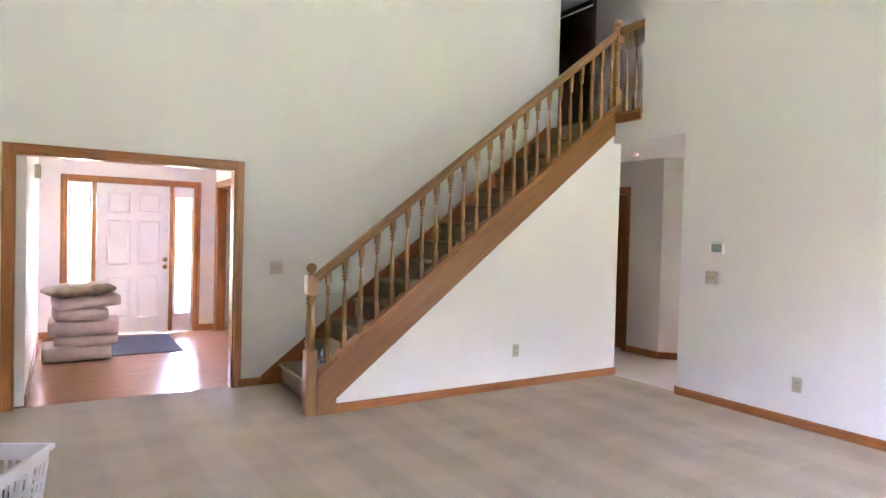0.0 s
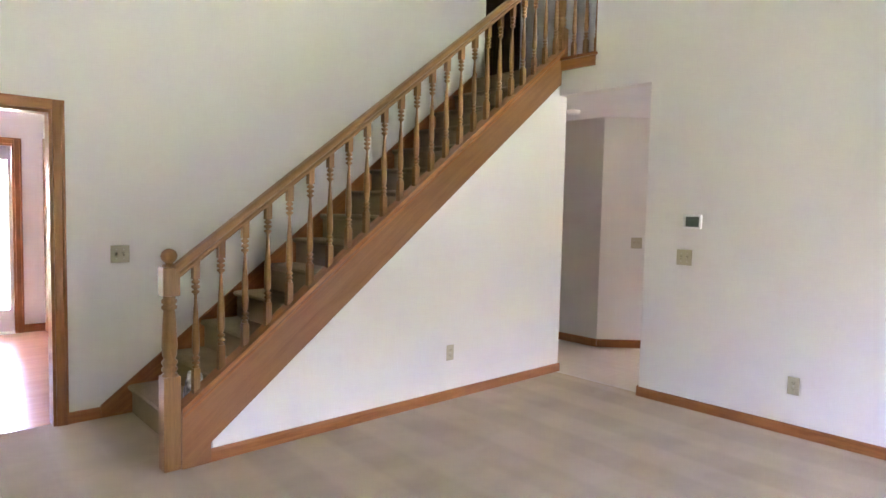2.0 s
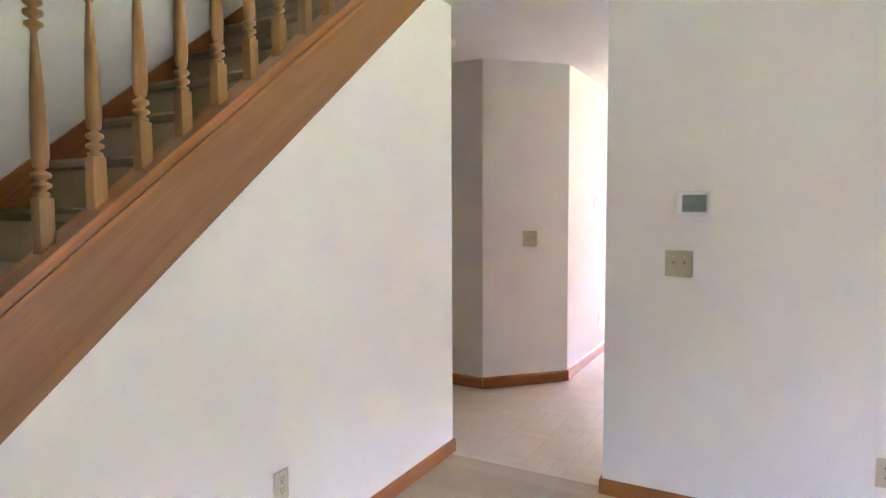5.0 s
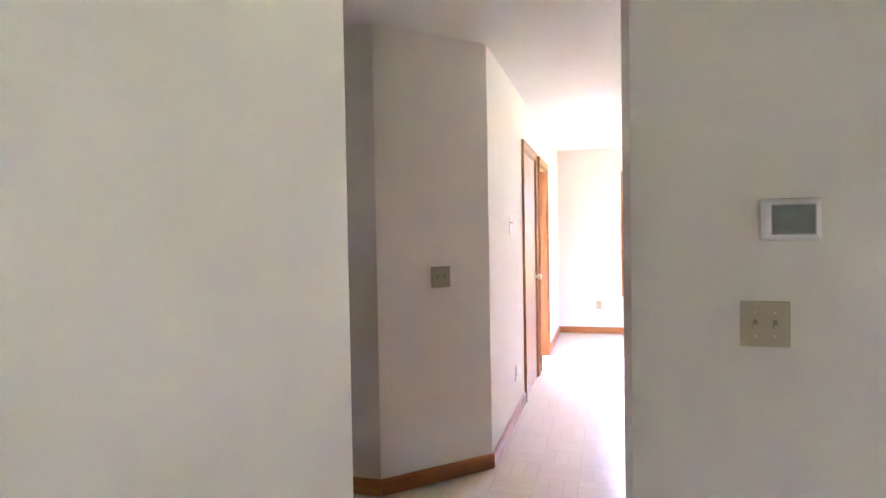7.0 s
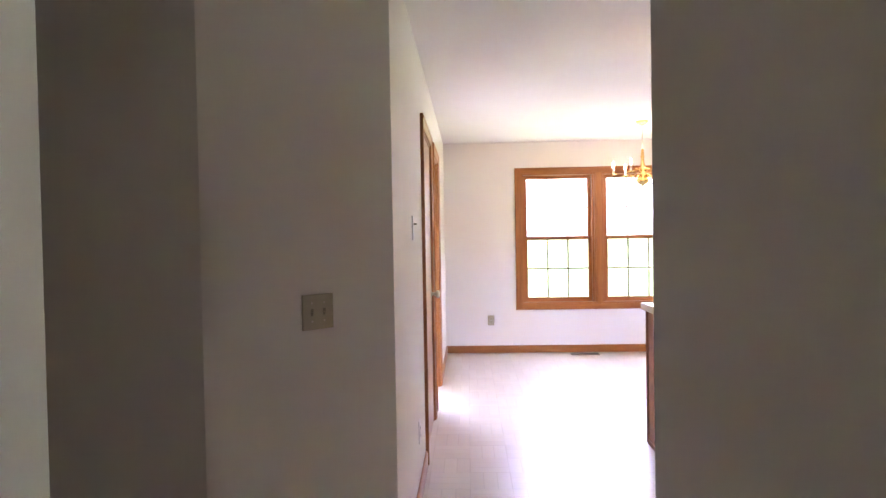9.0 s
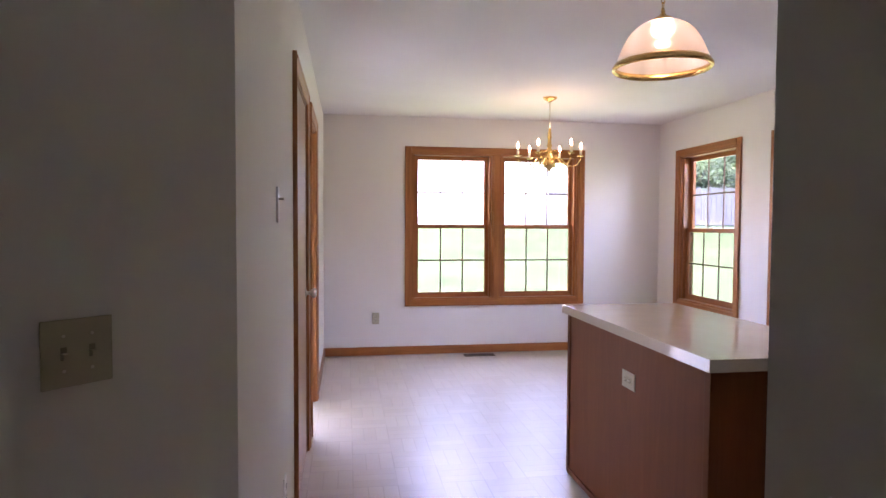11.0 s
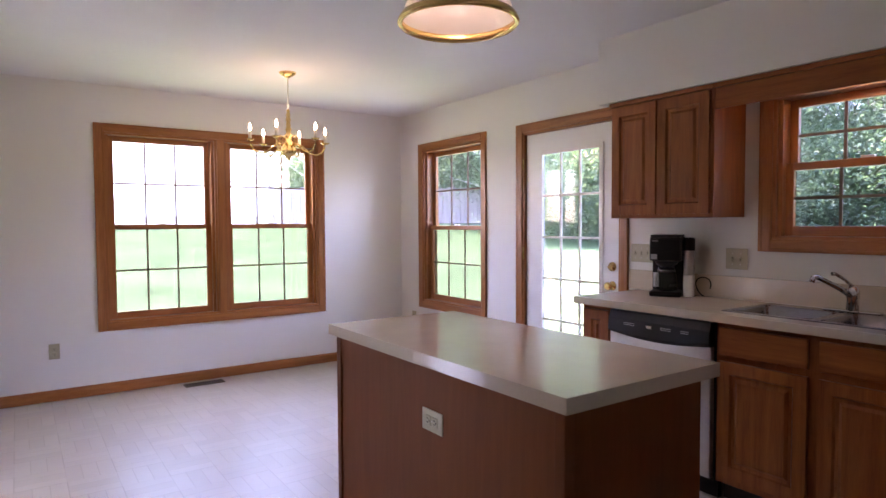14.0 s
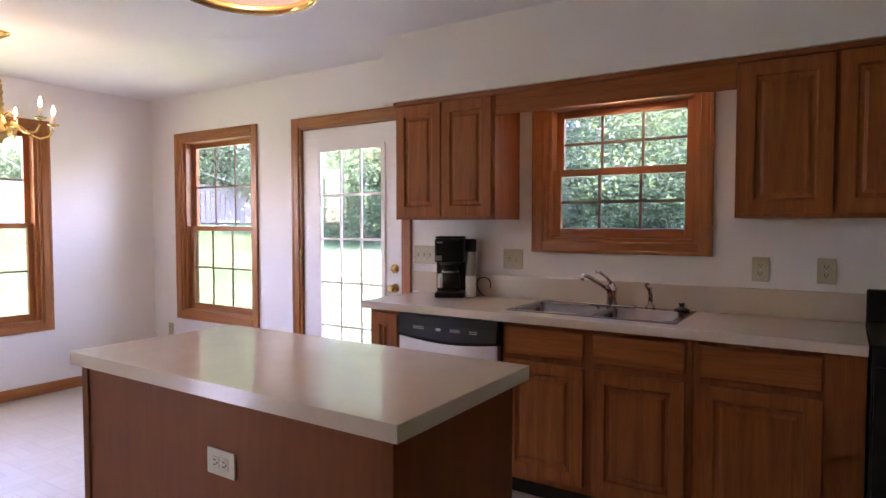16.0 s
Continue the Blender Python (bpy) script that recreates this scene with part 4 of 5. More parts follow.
part("front_edge", boxed(5.64, 7.985, 1.4122, 1.417, 0.8695, 0.9095, bevel=0.002), LAMINATE, ct)
part("backsplash", boxed(5.40, 8.06, S_Y + 0.001, S_Y + 0.020, 0.911, 1.035, bevel=0.003), LAMINATE, ct)

# double-bowl sink
sk_ = thing("kitchen_sink", "stainless steel double-bowl sink set in the counter", "sink", pose(0, 0, 0))
bm = bmesh.new()
bowls = [(6.345, 6.700, 0.955, 1.290), (6.740, 7.095, 0.955, 1.290)]
us = sorted({SX0, SX1, *(v for b in bowls for v in b[:2])})
ws = sorted({SY0, SY1, 0.955, 1.290})
for i in range(len(us) - 1):
    for j in range(len(ws) - 1):
        cx, cy = (us[i] + us[i + 1]) / 2, (ws[j] + ws[j + 1]) / 2
        if not any(b[0] < cx < b[1] and b[2] < cy < b[3] for b in bowls):
            box(bm, us[i], us[i + 1], ws[j], ws[j + 1], 0.9105, 0.916)
part("rim", bm, STEEL, sk_)
for b in bowls:
    bm = bmesh.new()
    rs = []
    for inset, z in ((0, 0.916), (0.010, 0.905), (0.016, 0.80), (0.03, 0.755), (0.06, 0.745)):
        pts = []
        for sx, sy in ((0, 0), (1, 0), (1, 1), (0, 1)):
            cx = (b[0] + inset, b[1] - inset)[sx]
            cy = (b[2] + inset, b[3] - inset)[sy]
            r = 0.05
            ox, oy = cx + (r if sx == 0 else -r), cy + (r if sy == 0 else -r)
            a0 = {(0, 0): 180, (1, 0): 270, (1, 1): 0, (0, 1): 90}[(sx, sy)]
            pts += [(ox + r * math.cos(radians(a0 + d)), oy + r * math.sin(radians(a0 + d))) for d in (0, 30, 60, 90)]
        rs.append([bm.verts.new((x, y, z)) for x, y in pts])
    for p, q in zip(rs, rs[1:]):
        for k in range(16):
            bm.faces.new((p[k], p[(k + 1) % 16], q[(k + 1) % 16], q[k])).smooth = True
    bm.faces.new(rs[-1])
    bowl = part("bowl", bm, STEEL, sk_)
    part("drain", lathe(bmesh.new(), [(0.045, 0), (0.043, 0.003), (0.02, 0.002)], 18), CHROME, bowl, m=pose((b[0] + b[1]) / 2, 1.10, 0.7455))

fc = thing("faucet", "chrome single-lever faucet at the sink", "faucet", pose(6.72, 0.915, 0.9165))
bm = bmesh.new()
box(bm, -0.12, 0.12, -0.026, 0.026, 0, 0.010, bevel=0.004)
part("deck_plate", bm, CHROME, fc)
part("body", lathe(bmesh.new(), [(0.027, 0.008), (0.025, 0.06), (0.028, 0.065), (0.028, 0.10), (0.018, 0.12)], 18), CHROME, fc)
tip = Vector((0.085, 0.20, 0.165))
part("spout", tube(bmesh.new(), [(0, 0.01, 0.075), (0.03, 0.07, 0.115), (0.06, 0.14, 0.150), (0.078, 0.18, 0.168), tip, (0.088, 0.207, 0.145)], [0.015, 0.013, 0.011, 0.011, 0.012, 0.012]), CHROME, fc)
part("lever", tube(bmesh.new(), [(0, 0, 0.115), (0.02, 0.03, 0.150), (0.045, 0.07, 0.178), (0.055, 0.085, 0.180)], [0.010, 0.007, 0.007, 0.009]), CHROME, fc)
sp = thing("sink_sprayer", "chrome side sprayer beside the faucet", "sprayer", pose(6.525, 0.915, 0.9165))
part("base", lathe(bmesh.new(), [(0.024, 0), (0.022, 0.012), (0.013, 0.022), (0.013, 0.035)], 16), CHROME, sp)
part("head", tube(bmesh.new(), [(0, 0, 0.03), (0, 0.002, 0.07), (0.004, 0.010, 0.105), (0.012, 0.03, 0.122)], [0.012, 0.011, 0.014, 0.013]), CHROME, sp)
st_ = thing("sink_stopper", "black rubber sink stopper on the sink rim", "stopper", pose(6.375, 0.92, 0.9165))
part("disc", lathe(bmesh.new(), [(0.036, 0), (0.038, 0.008), (0.026, 0.016), (0.012, 0.020), (0.012, 0.032), (0.016, 0.034), (0.014, 0.040)], 18), BLACK_PL, st_)

# wall cabinets, valance and soffit
setting("soffit", boxed(4.42, 8.045, S_Y, S_Y + 0.345, 2.055, LOW), PAINT, "off-white painted soffit over the wall cabinets")


def wall_cabinet(x0, x1, doors, label):
    c = thing("wall_cabinet", label, "cabinet", pose(0, 0, 0), "kitchen wall cabinets")
    yb = S_Y + 0.302
    part("body", boxed(x0, x1, S_Y + 0.002, yb, 1.365, 2.053, bevel=0.001), CAB[2], c)
    part("top_mould", boxed(x0 - 0.004, x1 + 0.004, yb, yb + 0.024, 2.030, 2.054, bevel=0.004), CAB[0], c)
    for a, b in doors:
        cab_door(c, a, b, 1.385, 2.022, yb + 0.001)
    return c


wall_cabinet(7.305, 7.975, [(7.650, 7.958), (7.325, 7.640)], "oak wall cabinet with two raised-panel doors beside the garden door")
wall_cabinet(5.385, 6.125, [(5.765, 6.105), (5.405, 5.745)], "oak wall cabinet with two raised-panel doors above the counter")
val = thing("valance", "straight oak valance board over the sink window", "valance", pose(0, 0, 0))
part("board", boxed(6.127, 7.303, S_Y + 0.283, S_Y + 0.302, 1.925, 2.053, bevel=0.002), CAB[0], val)
part("mould", boxed(6.13, 7.30, S_Y + 0.302, S_Y + 0.326, 2.030, 2.054, bevel=0.004), CAB[0], val)
fl = thing("sink_light", "small glowing light fixture behind the valance", "light fixture", pose(6.72, S_Y + 0.15, 2.053))
part("base", boxed(-0.16, 0.16, -0.05, 0.05, -0.025, -0.001, bevel=0.006), WHITE, fl)
part("tube", boxed(-0.14, 0.14, -0.03, 0.03, -0.05, -0.026, bevel=0.008), glow("lamp_glow", (1.0, 0.78, 0.50), 0.5), fl)

# range at the end of the run
rg = thing("range", "dark electric range with a curved towel-bar handle", "range", pose(4.872, S_Y, 0))
part("body", boxed(0.004, 0.760, 0.01, 0.62, 0.0, 0.90, bevel=0.006), BLACK_PL, rg)
part("cooktop", boxed(0.0, 0.764, 0.01, 0.645, 0.901, 0.918, bevel=0.005), BLACK_PL, rg)
part("oven_door", boxed(0.012, 0.752, 0.621, 0.650, 0.22, 0.84, bevel=0.006), BLACK_PL, rg)
part("handle", tube(bmesh.new(), [(0.07, 0.652, 0.78), (0.075, 0.69, 0.785), (0.12, 0.705, 0.785), (0.64, 0.705, 0.785), (0.685, 0.69, 0.785), (0.69, 0.652, 0.78)], 0.011), STEEL, rg)
part("backguard", boxed(0.0, 0.764, 0.012, 0.06, 0.919, 1.06, bevel=0.008), BLACK_PL, rg)

# coffee maker
CM_AT = pose(7.683, 0.952, 0.9105, 0, 0, 28)
cm = thing("coffee_maker", "black drip coffee maker with a glass carafe on the counter", "coffee maker", CM_AT)
part("base", boxed(-0.088, 0.088, -0.10, 0.105, 0, 0.030, bevel=0.010), BLACK_PL, cm)
part("tower", boxed(-0.088, 0.088, -0.10, -0.025, 0.030, 0.345, bevel=0.010), BLACK_PL, cm)
part("brew_head", boxed(-0.088, 0.088, -0.024, 0.10, 0.205, 0.345, bevel=0.014), BLACK_PL, cm)
part("filter_cone", lathe(bmesh.new(), [(0.035, 0.168), (0.058, 0.185), (0.066, 0.204)], 24, at=(0, 0.038, 0)), BLACK_PL, cm)
part("lid", boxed(-0.084, 0.084, -0.096, 0.096, 0.3455, 0.356, bevel=0.005), BLACK_PL, cm)
car = part("carafe", lathe(bmesh.new(), [(0.045, 0), (0.060, 0.008), (0.063, 0.05), (0.060, 0.085), (0.046, 0.112), (0.048, 0.124)], 28), clear_glass("carafe_glass", 0.02, (0.80, 0.80, 0.78)), cm, m=pose(0.0, 0.038, 0.032))
part("band", lathe(bmesh.new(), [(0.049, 0.104), (0.053, 0.108), (0.050, 0.126)], 28), STEEL, car)
part("carafe_lid", lathe(bmesh.new(), [(0.048, 0.1255), (0.044, 0.134), (0.012, 0.135)], 24), BLACK_PL, car)
part("carafe_handle", tube(bmesh.new(), [(-0.030, 0.045, 0.116), (-0.045, 0.080, 0.112), (-0.047, 0.084, 0.06), (-0.035, 0.055, 0.03)], 0.009), BLACK_PL, car)
part("water_gauge", boxed(0.045, 0.080, 0.0975, 0.1015, 0.215, 0.245, bevel=0.001), GREY_MARK, cm)
part("brand_mark", boxed(0.040, 0.072, 0.0985, 0.1012, 0.318, 0.325), GREY_MARK, cm, "small pale maker's mark")
# white strip stands in for the bright reflection on the carafe's left
part("carafe_glint", boxed(0.052, 0.082, -0.0245, -0.021, 0.045, 0.130), WHITE_PL, cm, "white strip behind the carafe as its painted glass reflection")
cp_ = thing("canister", "slim white canister with steel upper and black cap", "canister", CM_AT @ pose(-0.121, 0.030, 0))
part("body", lathe(bmesh.new(), [(0.028, 0), (0.030, 0.005), (0.032, 0.118), (0.030, 0.124)], 24), WHITE_PL, cp_)
part("upper", lathe(bmesh.new(), [(0.0285, 0.1245), (0.030, 0.128), (0.030, 0.262), (0.028, 0.266)], 24), material("bright_steel", (0.58, 0.57, 0.56), 0.3, 1.0, var=0.04, scale=30), cp_, "brushed steel upper")
part("cap", lathe(bmesh.new(), [(0.032, 0.2665), (0.032, 0.332), (0.028, 0.340), (0.008, 0.341)], 24), BLACK_PL, cp_, "black cap")
cord = thing("power_cord", "black power cord looped behind the coffee maker", "cord", pose(0, 0, 0))
part("cable", tube(bmesh.new(), [(7.503 + 0.045 * math.cos(t), 0.872 + 0.012 * math.sin(2 * t), 0.970 + 0.053 * math.sin(t)) for t in [radians(d) for d in range(-95, 200, 15)]], 0.0035, 6), BLACK_PL, cord)

# island
il = thing("kitchen_island", "brown oak kitchen island with plain panelled sides", "kitchen island", pose(0, 0, 0))
IX0, IX1, IY0, IY1 = 6.550, 7.868, 2.39, 2.977
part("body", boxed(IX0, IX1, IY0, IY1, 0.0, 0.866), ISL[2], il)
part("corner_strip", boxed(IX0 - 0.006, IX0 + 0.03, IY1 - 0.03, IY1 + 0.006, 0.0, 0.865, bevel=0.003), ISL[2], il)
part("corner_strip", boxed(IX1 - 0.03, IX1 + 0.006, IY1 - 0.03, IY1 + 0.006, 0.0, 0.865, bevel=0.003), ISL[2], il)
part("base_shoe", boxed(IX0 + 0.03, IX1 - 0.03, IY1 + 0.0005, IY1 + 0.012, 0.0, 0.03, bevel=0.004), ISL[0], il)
itop = thing("island_top", "beige laminate island worktop with squared edges", "countertop", pose(0, 0, 0))
part("top", boxed(6.522, 7.904, 2.345, 3.000, 0.8675, 0.910, bevel=0.001), LAMINATE, itop)
for q in ((6.518, 7.908, 3.0002, 3.004), (6.518, 7.908, 2.341, 2.3448), (6.518, 6.5218, 2.3449, 3.0001), (7.9042, 7.908, 2.3449, 3.0001)):
    part("edge_band", boxed(*q, 0.867, 0.9095), LAMINATE, itop)
outlet(plate_at(("y+", IY1), 7.143, 0.684), "ivory outlet set sideways in the island panel", flat=True)

# floor vent
fv = thing("floor_vent", "dark bronze floor register under the dining window", "floor vent", pose(10.865, 2.82, -0.006))
part("frame", boxed(-0.055, 0.055, -0.16, 0.16, 0, 0.006, bevel=0.002), material("bronze_vent", (0.16, 0.12, 0.08), 0.5, 0.6), fv)
for k in range(13):
    part("slot", boxed(-0.038, 0.038, -0.138 + k * 0.023 - 0.006, -0.138 + k * 0.023 + 0.006, 0.006, 0.0068), DARK, fv)


# ---- hanging lamps ----
SHADE = bpy.data.materials.new("ribbed_glass")
SHADE.use_nodes = True
nt = SHADE.node_tree
b = nt.nodes["Principled BSDF"]
b.inputs["Base Color"].default_value = (0.92, 0.88, 0.86, 1)
b.inputs["Roughness"].default_value = 0.25
b.inputs["Transmission Weight"].default_value = 0.35
tl = nt.nodes.new("ShaderNodeBsdfTranslucent")
tl.inputs["Color"].default_value = (0.95, 0.86, 0.80, 1)
mx = nt.nodes.new("ShaderNodeMixShader")
mx.inputs[0].default_value = 0.30
nt.links.new(b.outputs[0], mx.inputs[1])
nt.links.new(tl.outputs[0], mx.inputs[2])
nt.links.new(mx.outputs[0], nt.nodes["Material Output"].inputs["Surface"])

PX, PY = 7.205, 2.822
pend = thing("pendant_lamp", "brass-rimmed ribbed glass pendant lamp, lit, over the island", "pendant lamp", pose(PX, PY, 0))
part("canopy", lathe(bmesh.new(), [(0.065, 2.4395), (0.06, 2.425), (0.02, 2.41), (0.008, 2.40)], 20), BRASS, pend)
for k in range(6):
    z = 2.388 - k * 0.0235
    pts = [(0.008 * math.cos(t), 0, z + 0.016 * math.sin(t)) for t in [radians(d) for d in range(0, 361, 40)]]
    part("chain_link", tube(bmesh.new(), pts, 0.0022, 6), BRASS, pend, m=pose(0, 0, 0, 0, 0, 90 * (k % 2)))
part("cap", lathe(bmesh.new(), [(0.046, 2.222), (0.044, 2.236), (0.030, 2.246), (0.016, 2.250), (0.014, 2.258), (0.006, 2.264), (0.004, 2.276)], 24), BRASS, pend)
bm = bmesh.new()
seg, prof = 96, [(0.042, 2.226), (0.072, 2.220), (0.105, 2.202), (0.133, 2.175), (0.156, 2.140), (0.174, 2.100), (0.187, 2.066), (0.199, 2.045)]
rings = []
for r, z in prof:
    rib = [(r + 0.0016 * (-1) ** k) for k in range(seg)]
    rings.append([bm.verts.new((rib[k] * math.cos(2 * math.pi * k / seg), rib[k] * math.sin(2 * math.pi * k / seg), z)) for k in range(seg)])
for p, q in zip(rings, rings[1:]):
    for k in range(seg):
        bm.faces.new((p[k], p[(k + 1) % seg], q[(k + 1) % seg], q[k])).smooth = True
part("shade", bm, SHADE, pend, "ribbed frosted glass dome")
bm = bmesh.new()
prof = [(0.194, 2.022), (0.203, 2.019), (0.210, 2.026), (0.208, 2.036), (0.203, 2.044), (0.199, 2.050), (0.194, 2.046)]
rings = [[bm.verts.new((r * math.cos(2 * math.pi * k / 64), r * math.sin(2 * math.pi * k / 64), z)) for r, z in prof] for k in range(64)]
for a_, b_ in zip(rings, rings[1:] + rings[:1]):
    for k in range(7):
        bm.faces.new((a_[k], a_[(k + 1) % 7], b_[(k + 1) % 7], b_[k])).smooth = True
part("rim", bm, BRASS, pend, "polished brass rim")
part("bulb", lathe(bmesh.new(), [(0.012, 2.215), (0.020, 2.195), (0.030, 2.155), (0.028, 2.130), (0.015, 2.115)], 14), glow("bulb_glow", (1.0, 0.80, 0.58), 0.6), pend)

CX, CY = 9.815, 2.445
ch = thing("chandelier", "polished brass six-arm candle chandelier, lit", "chandelier", pose(CX, CY, 0))
part("canopy", lathe(bmesh.new(), [(0.062, 2.4395), (0.058, 2.428), (0.030, 2.412), (0.008, 2.400)], 22), BRASS, ch)
part("cord", tube(bmesh.new(), [(0, 0, 2.40), (0, 0, 2.165)], 0.005, 8), NICKEL, ch)
part("column", lathe(bmesh.new(), [(0.006, 2.175), (0.014, 2.165), (0.010, 2.15), (0.018, 2.135), (0.012, 2.12), (0.020, 2.10), (0.013, 2.08), (0.018, 2.06), (0.014, 2.045), (0.024, 2.03), (0.015, 2.01), (0.030, 1.985), (0.020, 1.955), (0.032, 1.93), (0.030, 1.91), (0.052, 1.895), (0.060, 1.87), (0.050, 1.845), (0.022, 1.83), (0.012, 1.82), (0.010, 1.805)], 24), BRASS, ch)
FLAME = glow("flame_bulb", (1.0, 0.74, 0.46), 2.5)
CANDLE = material("candle_sleeve", (0.80, 0.76, 0.66), 0.5)
for k in range(6):
    r = pose(0, 0, 0, 0, 0, 22 + 60 * k)
    arm = [(0.03, 0, 1.91), (0.07, 0, 1.925), (0.11, 0, 1.905), (0.15, 0, 1.865), (0.20, 0, 1.850), (0.245, 0, 1.868), (0.268, 0, 1.905), (0.272, 0, 1.935)]
    a = part("arm", tube(bmesh.new(), arm, 0.0065, 8), BRASS, ch, m=r)
    part("scroll", tube(bmesh.new(), [(0.03, 0, 1.965), (0.06, 0, 1.985), (0.085, 0, 1.965), (0.075, 0, 1.94), (0.055, 0, 1.945)], 0.0045, 6), BRASS, a)
    part("drip_pan", lathe(bmesh.new(), [(0.008, 1.93), (0.026, 1.938), (0.034, 1.945), (0.012, 1.944)], 16, at=(0.272, 0, 0)), BRASS, a)
    part("candle", lathe(bmesh.new(), [(0.011, 1.944), (0.011, 2.005)], 12, at=(0.272, 0, 0)), CANDLE, a)
    part("flame_bulb", lathe(bmesh.new(), [(0.005, 2.004), (0.009, 2.016), (0.0100, 2.027), (0.006, 2.043), (0.0015, 2.058)], 12, at=(0.272, 0, 0)), FLAME, a)


# ---- foyer things ----
CUSHION = material("cushion_cloth", (0.55, 0.43, 0.37), 0.9, var=0.06, scale=9, fine=0.1, fine_scale=260, bump=0.4, bump_scale=320, spec=0.15)
PILLOW = material("pillow_cloth", (0.33, 0.27, 0.17), 0.9, var=0.22, scale=14, fine=0.12, fine_scale=200, bump=0.4, bump_scale=300, spec=0.15)


def cushion(m, w, d, h, label, mat=None, puff=0.02, name="seat_cushion", cat="cushion", slack=0.10):
    """A soft block with domed faces and rounded seams."""
    bm = bmesh.new()
    n = 12
    def sheet(top):
        g = {}
        for i in range(n + 1):
            for j in range(n + 1):
                u, v = 2 * i / n - 1, 2 * j / n - 1
                e = (1 - u ** 4) * (1 - v ** 4)
                round_ = 1 - slack * (u * u * v * v)
                z = h / 2 + puff * e - 0.012 * (1 - e ** 0.3) + 0.006 * noise.noise(Vector((u * 2, v * 2, w * 9 + h * 31)))
                g[i, j] = bm.verts.new((u * w / 2 * round_, v * d / 2 * round_, z if top else -z))
        for i in range(n):
            for j in range(n):
                f = (g[i, j], g[i + 1, j], g[i + 1, j + 1], g[i, j + 1])
                bm.faces.new(f if top else f[::-1]).smooth = True
        return g
    t, b_ = sheet(True), sheet(False)
    edge = [(i, 0) for i in range(n)] + [(n, j) for j in range(n)] + [(i, n) for i in range(n, 0, -1)] + [(0, j) for j in range(n, 0, -1)]
    mid = []
    for i, j in edge:
        co = t[i, j].co
        mid.append(bm.verts.new((co.x * (1 + 0.25 * slack), co.y * (1 + 0.25 * slack), 0)))
    for k in range(len(edge)):
        k2 = (k + 1) % len(edge)
        bm.faces.new((mid[k], mid[k2], t[edge[k2]], t[edge[k]])).smooth = True
        bm.faces.new((b_[edge[k]], b_[edge[k2]], mid[k2], mid[k])).smooth = True
    c = part(name, bm, mat or CUSHION, m=m @ pose(0, 0, h / 2 + puff))
    return tagged(c, label, cat, "stack of cushions")


z = 0.0
for k, (w, d, h, dx, dy, rz) in enumerate(((0.64, 0.60, 0.15, -0.03, 0, 2), (0.60, 0.60, 0.10, 0.07, 0.02, -3), (0.66, 0.60, 0.15, 0.04, 0.0, -1), (0.50, 0.58, 0.12, 0.0, 0.0, 4), (0.60, 0.56, 0.12, 0.06, 0.02, 8))):
    p = 0.006
    cushion(pose(-0.43 + dx, 7.73 + dy, z, 0, 0 if k < 4 else -4, rz), w, d, h, "beige upholstered seat cushion in a stack on the foyer floor", puff=p, slack=0.035)
    z += h + 2 * p - 0.004
cushion(pose(-0.44, 7.70, z - 0.005, 0, -3, 14), 0.66, 0.52, 0.05, "olive patterned throw pillow on top of the cushion stack", PILLOW, 0.045, "throw_pillow", "pillow")

MAT_ = material("door_mat_fibre", (0.042, 0.038, 0.034), 0.95, var=0.25, scale=40, bump=0.8, bump_scale=300, spec=0.1)
mat_ob = part("door_mat", boxed(-0.12, 0.63, 7.66, 8.96, -0.0038, 0.008, bevel=0.003), MAT_)
tagged(mat_ob, "dark grey door mat before the front door", "door mat")
CAN = glow("recessed_glow", (1.0, 0.90, 0.80), 0.12)
for x, y in ((-0.35, 8.35), (0.72, 8.30)):
    rl = thing("recessed_light", "round white recessed ceiling light, lit", "ceiling light", pose(x, y, LOW), "foyer ceiling lights")
    part("ring", lathe(bmesh.new(), [(0.085, -0.004), (0.095, -0.006), (0.098, -0.0005)], 24), WHITE, rl)
    part("lens", lathe(bmesh.new(), [(0.083, -0.008), (0.083, -0.0045)], 24), CAN, rl)

tv = thing("television", "black flat television on a white stand in the study", "television", pose(2.05, 8.55, 0, 0, 0, 60))
part("screen", boxed(-0.35, 0.35, -0.03, 0.03, 0.66, 1.10, bevel=0.008), BLACK_PL, tv)
part("foot", boxed(-0.12, 0.12, -0.08, 0.08, 0.602, 0.618, bevel=0.004), BLACK_PL, tv)
part("neck", boxed(-0.03, 0.03, -0.02, 0.02, 0.618, 0.665), BLACK_PL, tv)
ts = thing("television_stand", "white low television stand with dark shelves", "stand", pose(2.05, 8.55, 0, 0, 0, 60))
part("top", boxed(-0.45, 0.45, -0.2, 0.2, 0.57, 0.60, bevel=0.004), WHITE, ts)
for u in (-0.44, 0.41):
    part("side", boxed(u, u + 0.03, -0.2, 0.2, 0.0, 0.569), WHITE, ts)
part("shelf", boxed(-0.409, 0.409, -0.19, 0.19, 0.25, 0.27), DARK, ts)

# laundry basket
bk = thing("laundry_basket", "white plastic laundry basket with slotted sides on the carpet", "laundry basket", pose(-0.965, 3.36, 0, 0, 0, -27))
PLW = material("basket_plastic", (0.74, 0.75, 0.80), 0.35, var=0.01)
bw, bd, bh = 0.20, 0.29, 0.36


